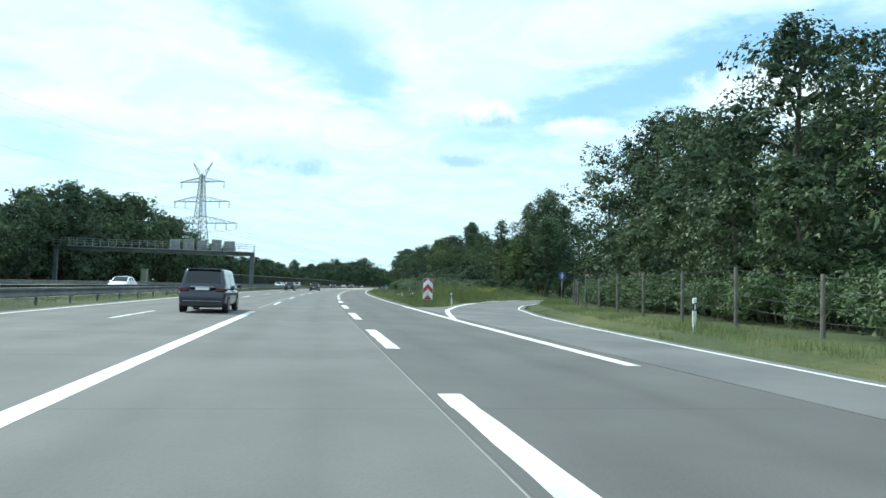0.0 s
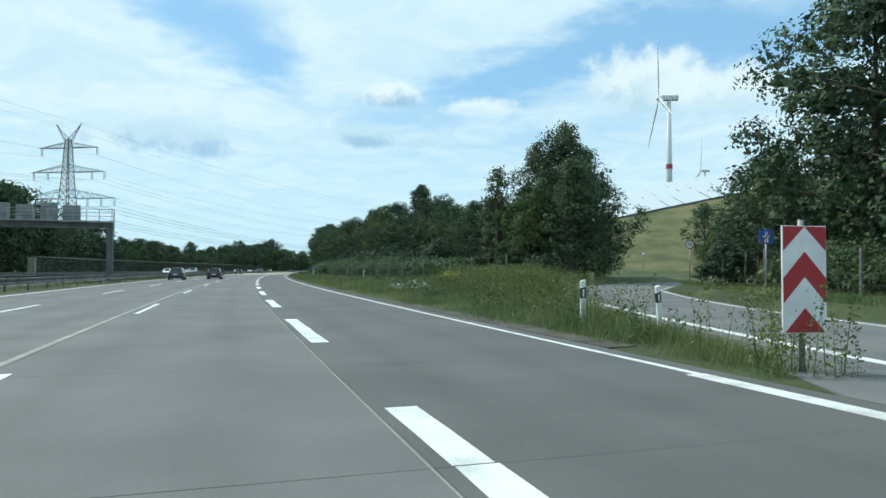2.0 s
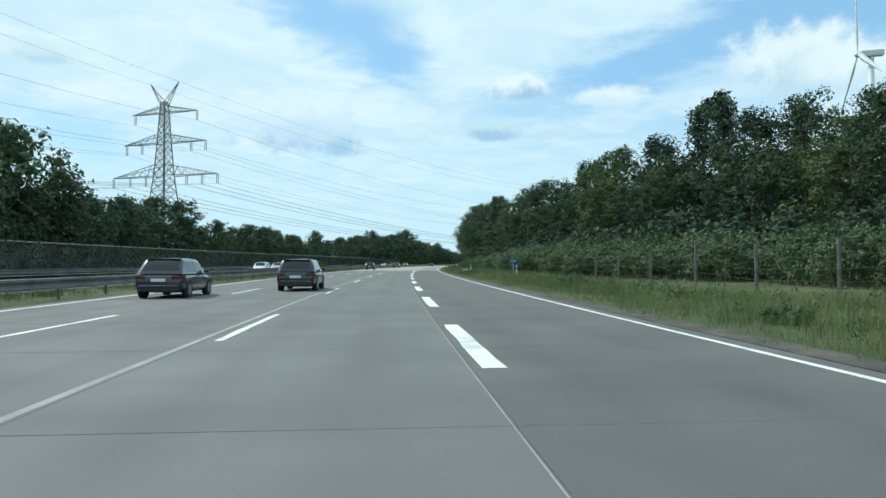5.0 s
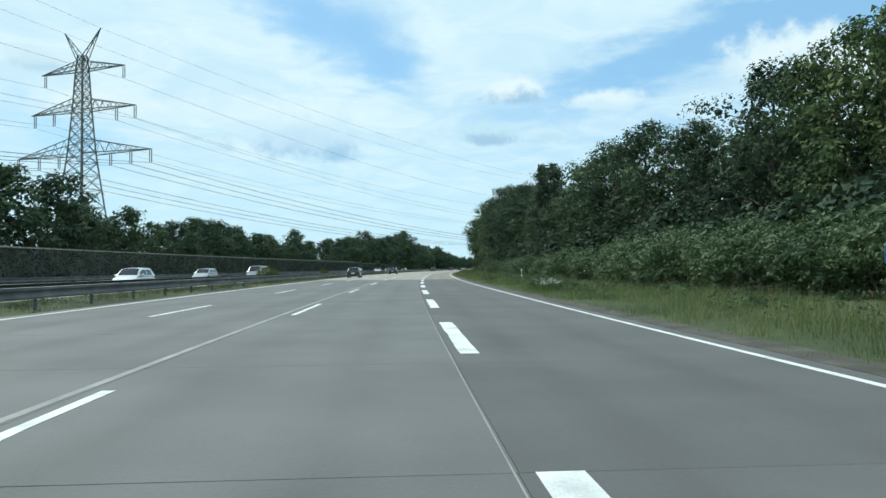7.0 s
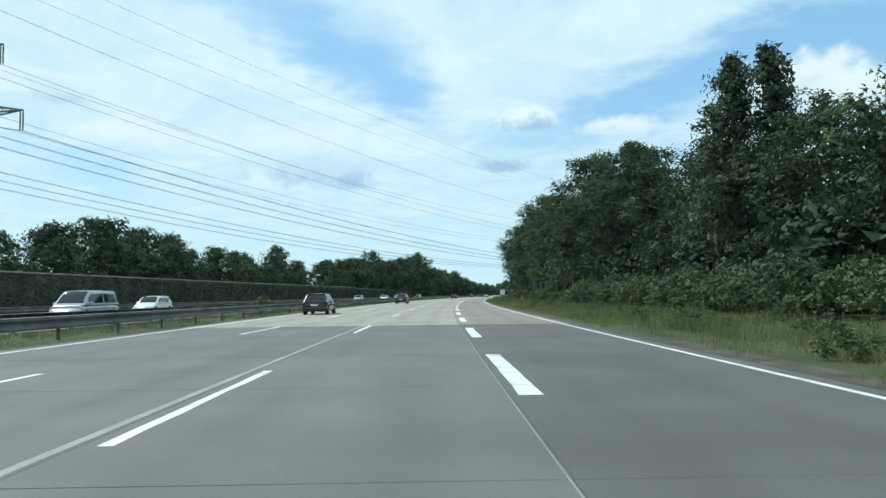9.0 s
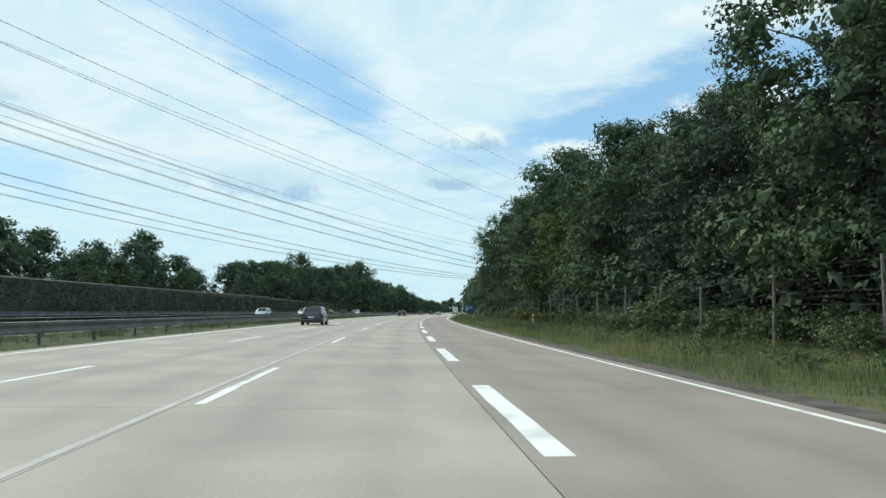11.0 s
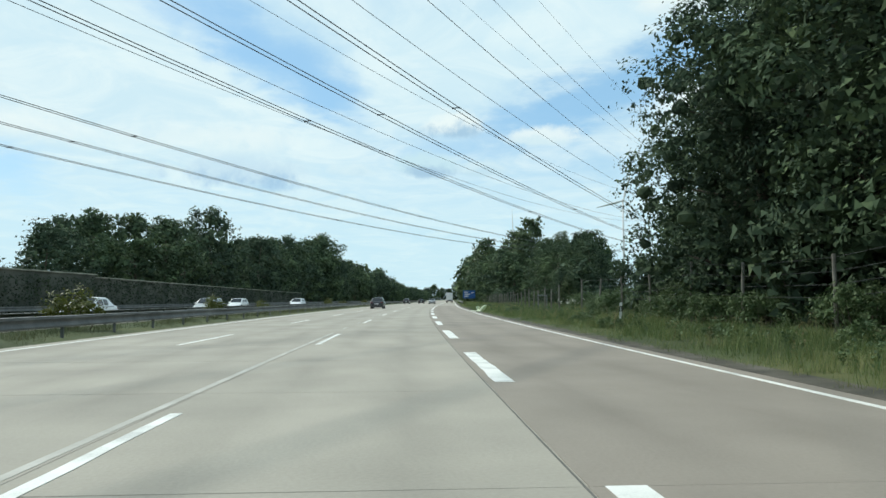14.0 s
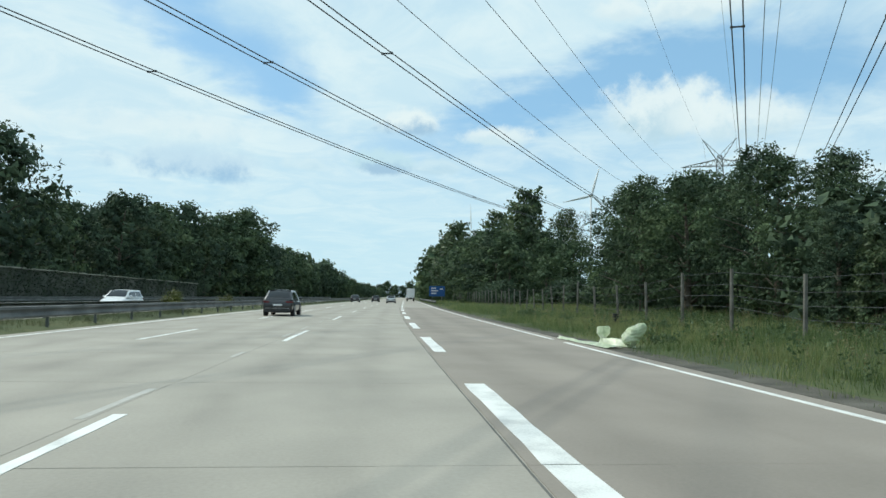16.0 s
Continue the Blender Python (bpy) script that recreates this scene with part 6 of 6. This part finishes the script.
def car(kind, paint, m, label, name="car", group="vehicles on the motorway"):
    """A car built about its middle, y ahead: bulged body, greenhouse with separate panes, wheels in dark arches."""
    length, hw, belt, roof, ry0, ry1, fy1, fy0, over, wr = CARS[kind]
    root = thing(name, m, label, "car", group)
    y0, y1 = -length / 2, length / 2
    tail = belt - (0.02 if kind != "sedan" else -0.04)
    ys = [y0, y0 + 0.03, y0 + 0.12, y0 + 0.35, y0 + 0.8, -0.6, 0.2, fy0 - 0.1, fy0 + 0.25, y1 - 0.5, y1 - 0.2, y1 - 0.06, y1]
    tops = [tail - 0.22, tail - 0.13, tail - 0.04, tail, belt, belt, belt - 0.005, belt - 0.03, belt - 0.08, belt - 0.2, belt - 0.3, belt - 0.4, belt - 0.48]
    lows = [0.42, 0.34, 0.27, 0.22, 0.19, 0.18, 0.18, 0.18, 0.19, 0.2, 0.22, 0.26, 0.34]
    half = [hw - 0.13, hw - 0.07, hw - 0.03, hw - 0.005, hw, hw, hw, hw, hw - 0.005, hw - 0.05, hw - 0.14, hw - 0.28, hw - 0.42]

    def rounded(y, w, lo, hi, n=28):
        out = []
        for k in range(n):
            a = 2 * math.pi * (k + 0.5) / n
            c, s = math.cos(a), math.sin(a)
            x = w * math.copysign(abs(c) ** 0.34, c)
            z = (lo + hi) / 2 + (hi - lo) / 2 * math.copysign(abs(s) ** 0.34, s)
            # waist bulge and tumblehome
            out.append((x * (1 - 0.07 * ((z - lo) / (hi - lo) - 0.55) ** 2 * 4), y, z))
        return out

    fine = np.linspace(0, 1, 40)
    yy = np.interp(fine, np.linspace(0, 1, len(ys)), ys)
    part("body", grid_skin([rounded(float(y), float(np.interp(y, ys, half)), float(np.interp(y, ys, lows)), float(np.interp(y, ys, tops))) for y in yy], True), paint, root, "", True)

    def crest(y):
        if y < ry1:
            t = max((y - ry0) / (ry1 - ry0), 0)
            return belt - 0.03 + (roof - belt + 0.03) * (1 - (1 - t) ** 1.5)
        if y > fy1:
            t = min((y - fy1) / (fy0 - fy1), 1)
            return roof - (roof - belt + 0.05) * t ** 1.3
        t = (y - ry1) / (fy1 - ry1)
        return roof + 0.035 * math.sin(math.pi * t)

    def skin(y, v, out=0.0):
        """Greenhouse surface: v from -1 (belt) over the roof to 1."""
        h = crest(y) + out
        wb, wt = hw - 0.05 + out, hw - 0.21 + out
        base = belt - 0.04
        drop = 0.05 * min(1.0, max(0.0, (h - base) / 0.3))
        a = abs(v)
        if a > 0.5:
            t = (1 - a) / 0.5
            x, z = wb + (wt - wb) * t * min(1.0, max(0.0, (h - base) / (roof - base))) ** 0.7, base + (h - drop - base) * t
        else:
            q = a / 0.5
            side = wb + (wt - wb) * min(1.0, max(0.0, (h - base) / (roof - base))) ** 0.7
            x, z = side * q, h - drop * q ** 3
        return (math.copysign(x, v), y, z)

    gy = [ry0 + (ry1 - ry0) * k / 8 for k in range(8)] + list(np.linspace(ry1, fy1, 10)) + [fy1 + (fy0 - fy1) * k / 8 for k in range(1, 9)]
    vs = np.linspace(-1, 1, 25)
    part("roof", grid_skin([[skin(float(y), float(v)) for v in vs] for y in gy]), paint, root, "glossy painted roof and pillars", True)

    def pane(name_, ya, yb, va, vb, label_=""):
        part(name_, grid_skin([[skin(float(y), float(v), 0.006) for v in np.linspace(va, vb, 9)] for y in np.linspace(ya, yb, 9)]), M["car_glass"], root, label_, True)

    pane("rear_window", ry0 + 0.16 * (ry1 - ry0), ry1 - 0.12 * (ry1 - ry0), -0.42, 0.42, "dark tinted rear window")
    pane("windscreen", fy1 + 0.06, fy0 - 0.1, -0.43, 0.43)
    mid = (ry1 + fy1) / 2 + 0.1
    for sx in (-1, 1):
        pane("side_window", ry1 + 0.02, mid - 0.05, sx * 0.6, sx * 0.93)
        pane("side_window", mid + 0.05, fy1 + 0.42, sx * 0.6, sx * 0.93)
        if kind in ("van", "suv", "estate"):
            pane("quarter_window", ry1 - 0.28, ry1 - 0.06, sx * 0.62, sx * 0.9)
        bm = bmesh.new()
        box(bm, sx * (hw + 0.07) - 0.09, sx * (hw + 0.07) + 0.09, fy0 - 0.52, fy0 - 0.38, belt - 0.02, belt + 0.12, 0.035)
        part("mirror", bm, paint, root)
        for ya in (-0.35, 0.65):
            bm = bmesh.new()
            box(bm, sx * (hw + 0.005) - 0.018, sx * (hw + 0.005) + 0.018, ya - 0.1, ya + 0.1, belt - 0.17, belt - 0.14, 0.006)
            part("door_handle", bm, paint, root)
        # lamps wrap round the corners
        zc = belt - 0.16 if kind != "van" else belt - 0.1
        rows = [[(sx * x, y, z) for x, y in ((hw - 0.42, y0 - 0.004), (hw - 0.28, y0 - 0.004), (hw - 0.14, y0 + 0.012), (hw - 0.045, y0 + 0.1), (hw - 0.0, y0 + 0.3))] for z in (zc - 0.05, zc - 0.02, zc + 0.03, zc + 0.055)]
        bm = grid_skin(rows)
        bmesh.ops.solidify(bm, geom=list(bm.faces), thickness=0.03)
        part("tail_lamp", bm, M["lamp_red"], root, "", True)
        rows = [[(sx * x, y, z) for x, y in ((hw - 0.55, y1 - 0.03), (hw - 0.36, y1 - 0.1), (hw - 0.16, y1 - 0.24), (hw - 0.07, y1 - 0.42))] for z in (belt - 0.44, belt - 0.38, belt - 0.3)]
        bm = grid_skin(rows)
        bmesh.ops.solidify(bm, geom=list(bm.faces), thickness=0.03)
        part("head_lamp", bm, M["lamp_clear"], root, "", True)
        for ya in (y0 + over, y1 - over - 0.02):
            x = sx * (hw - 0.11)
            part("wheel_arch", turned([(-0.06, wr + 0.055), (sx * 0.075, wr + 0.055), (sx * 0.113, wr + 0.03), (sx * 0.113, wr * 0.5)], x, ya, wr + 0.01), M["trim"], root)
            wheel = part("tyre", turned([(-0.11, wr * 0.6), (-0.11, wr * 0.93), (-0.075, wr), (0.075, wr), (0.118, wr * 0.93), (0.118, wr * 0.66)] if sx > 0 else [(0.11, wr * 0.6), (0.11, wr * 0.93), (0.075, wr), (-0.075, wr), (-0.118, wr * 0.93), (-0.118, wr * 0.66)], x, ya, wr), M["tyre"], root)
            part("rim", turned([(sx * 0.1, wr * 0.68), (sx * 0.124, wr * 0.66), (sx * 0.118, wr * 0.55), (sx * 0.122, wr * 0.2), (sx * 0.128, 0.03)], x, ya, wr, 20), M["rim"], wheel)
    plate_z = 0.62 if kind != "van" else 0.9
    extras = [("bumper", -hw + 0.16, hw - 0.16, y0 - 0.02, y0 + 0.16, 0.27, 0.46, M["trim"]), ("number_plate", -0.26, 0.26, y0 - 0.014, y0 + 0.05, plate_z, plate_z + 0.11, M["sign_white"]),
              ("grille", -hw + 0.5, hw - 0.5, y1 - 0.1, y1 + 0.008, 0.36, 0.48, M["trim"]), ("chrome_strip", -hw + 0.2, hw - 0.2, y0 - 0.024, y0 + 0.05, 0.47, 0.485, M["silver"]), ("spoiler", -hw + 0.28, hw - 0.28, ry1 - 0.14, ry1 + 0.1, roof - 0.03, roof + 0.005, paint)]
    if kind == "van":
        extras.append(("trim_strip", -0.45, 0.45, y0 - 0.01, y0 + 0.08, belt + 0.0, belt + 0.035, M["silver"]))
    for name_, xa, xb, ya, yb, za, zb, mat in extras:
        bm = bmesh.new()
        box(bm, xa, xb, ya, yb, za, zb, 0.006)
        part(name_, bm, mat, root)
    part("aerial", grid_skin([[(sx * 0.02, ry1 + 0.28 + a, roof + 0.012 + b) for a, b in ((0.0, 0.0), (0.02, 0.06), (0.06, 0.06), (0.16, 0.0))] for sx in (-1, 1)]), M["trim"], root)
    return root


van = car("van", M["navy"], put(28.6, -5.9), "dark navy people carrier with bright trim strip on concrete")
car("estate", M["black_paint"], put(134.0, -5.6), "black estate car ahead in the middle lane")
car("hatch", M["anthracite"], put(127.5, -9.6), "dark grey hatchback with tinted rear window")
suv = car("suv", M["anthracite"], put(306.4, -9.1), "dark grey compact sport utility car in the outer lane")
car("suv", M["black_paint"], put(424.3, -7.7), "black compact crossover ahead near the lane line")
car("hatch", M["black_paint"], put(246.0, -10.0), "black hatchback in the outer lane beside the guard rail")
car("sedan", M["silver"], put(516.0, -2.2), "silver saloon car ahead on the motorway")
car("hatch", M["black_paint"], put(540.0, -6.2), "black hatchback ahead on the motorway")
car("suv", M["black_paint"], put(531.0, -10.2), "dark car ahead in the outer lane")
opp = [("sedan", "white_paint", 70, -21, "white saloon car on the opposite carriageway"), ("hatch", "white_paint", 197, -21, "white hatchback on the opposite carriageway"), ("estate", "silver", 226, -25, "silver estate car on the opposite carriageway"), ("van", "silver", 234, -21, "silver people carrier on the opposite carriageway"),
       ("hatch", "white_paint", 252, -25, "small white car on the opposite carriageway"), ("hatch", "silver", 355, -25, "pale hatchback on the opposite carriageway"), ("sedan", "white_paint", 368, -21, "white saloon passing on the opposite carriageway"), ("estate", "silver", 391, -21, "silver estate beyond the guard rail"),
       ("hatch", "white_paint", 415, -25, "white hatchback beyond the guard rail"), ("estate", "white_paint", 433, -21, "white estate beyond the guard rail")]
for kind, paint, s, e, label in opp:
    car(kind, M[paint], put(s, e, 0.0, 180), label, group="vehicles on the opposite carriageway")


def lorry(m, paint, label):
    root = thing("lorry", m, label, "lorry")
    bm = bmesh.new()
    box(bm, -1.25, 1.25, -6.5, 4.2, 1.1, 3.9, 0.05)
    part("box_body", bm, M[paint], root)
    bm = bmesh.new()
    box(bm, -1.2, 1.2, 4.5, 6.5, 0.7, 3.4, 0.15)
    part("cab", bm, M["white_paint"], root)
    bm = bmesh.new()
    box(bm, -0.45, 0.45, -6.2, 6.0, 0.7, 1.08, 0.03)
    part("chassis", bm, M["trim"], root)
    for sx in (-1, 1):
        for y in (-5.0, -3.8, 5.4):
            bm = bmesh.new()
            tube(bm, [(sx * 0.85, y, 0.5), (sx * 0.9, y, 0.5), (sx * 1.15, y, 0.5), (sx * 1.2, y, 0.5)], [0.46, 0.5, 0.5, 0.46], 20)
            part("tyre", bm, M["tyre"], root)
        bm = bmesh.new()
        box(bm, sx * 1.0 - 0.15, sx * 1.0 + 0.15, -6.56, -6.5, 0.9, 1.08, 0.01)
        part("tail_lamp", bm, M["lamp_red"], root)
    bm = bmesh.new()
    box(bm, -1.2, 1.2, -6.55, -6.45, 0.55, 0.75, 0.02)
    part("bumper", bm, M["trim"], root)


lorry(put(600, 2.2), "white_paint", "white box lorry far ahead in the inner lane")


# ---------------------------------------------------------------- concrete slabs
def slab_mesh(width, mat):
    bm = bmesh.new()
    box(bm, 0.003, width - 0.003, 0.004, 4.996, -0.12, 0.0)
    top = [e for e in bm.edges if all(v.co.z > -0.01 for v in e.verts)]
    bmesh.ops.bevel(bm, geom=top, offset=0.003, segments=1, affect="EDGES")
    me = bpy.data.meshes.new("slab")
    bm.to_mesh(me)
    bm.free()
    me.materials.append(mat)
    return me


# slab colours are painted as under cloud before this, as sunlit beyond
CHANGE = 225.0
for a, b in LANES:
    right_lane = a > -1
    shared = {k: slab_mesh(b - a, M[k]) for k in ("concrete_old", "concrete_new", "concrete_lane", "concrete_pink")}
    for i in range(0, 93):
        s = 5.0 * i
        key = ("concrete_lane" if right_lane else "concrete_old") if s < CHANGE else ("concrete_pink" if right_lane else "concrete_new")
        part_mesh("slab", shared[key], road, m=put(s, a))
for key, ranges in (("concrete_old", [(-160, 0)]), ("concrete_far", [(465, 1600)])):
    V, F = [], []
    for s0, s1 in ranges:
        for a, b in LANES:
            s = s0
            while s < s1:
                n = 5.0 if s < 700 else 25.0
                o = len(V)
                for q in (s + 0.006, s + n - 0.006):
                    V += [at(q, a + 0.006, -0.12), at(q, b - 0.006, -0.12), at(q, b - 0.006, 0), at(q, a + 0.006, 0)]
                F += [(o, o + 1, o + 5, o + 4), (o + 1, o + 2, o + 6, o + 5), (o + 2, o + 3, o + 7, o + 6), (o + 3, o, o + 4, o + 7), (o + 3, o + 2, o + 1, o), (o + 4, o + 5, o + 6, o + 7)]
                s += n
    part_mesh("slabs", mesh_from("slabs", V, F, M[key]), road)["kind"] = "stuff"
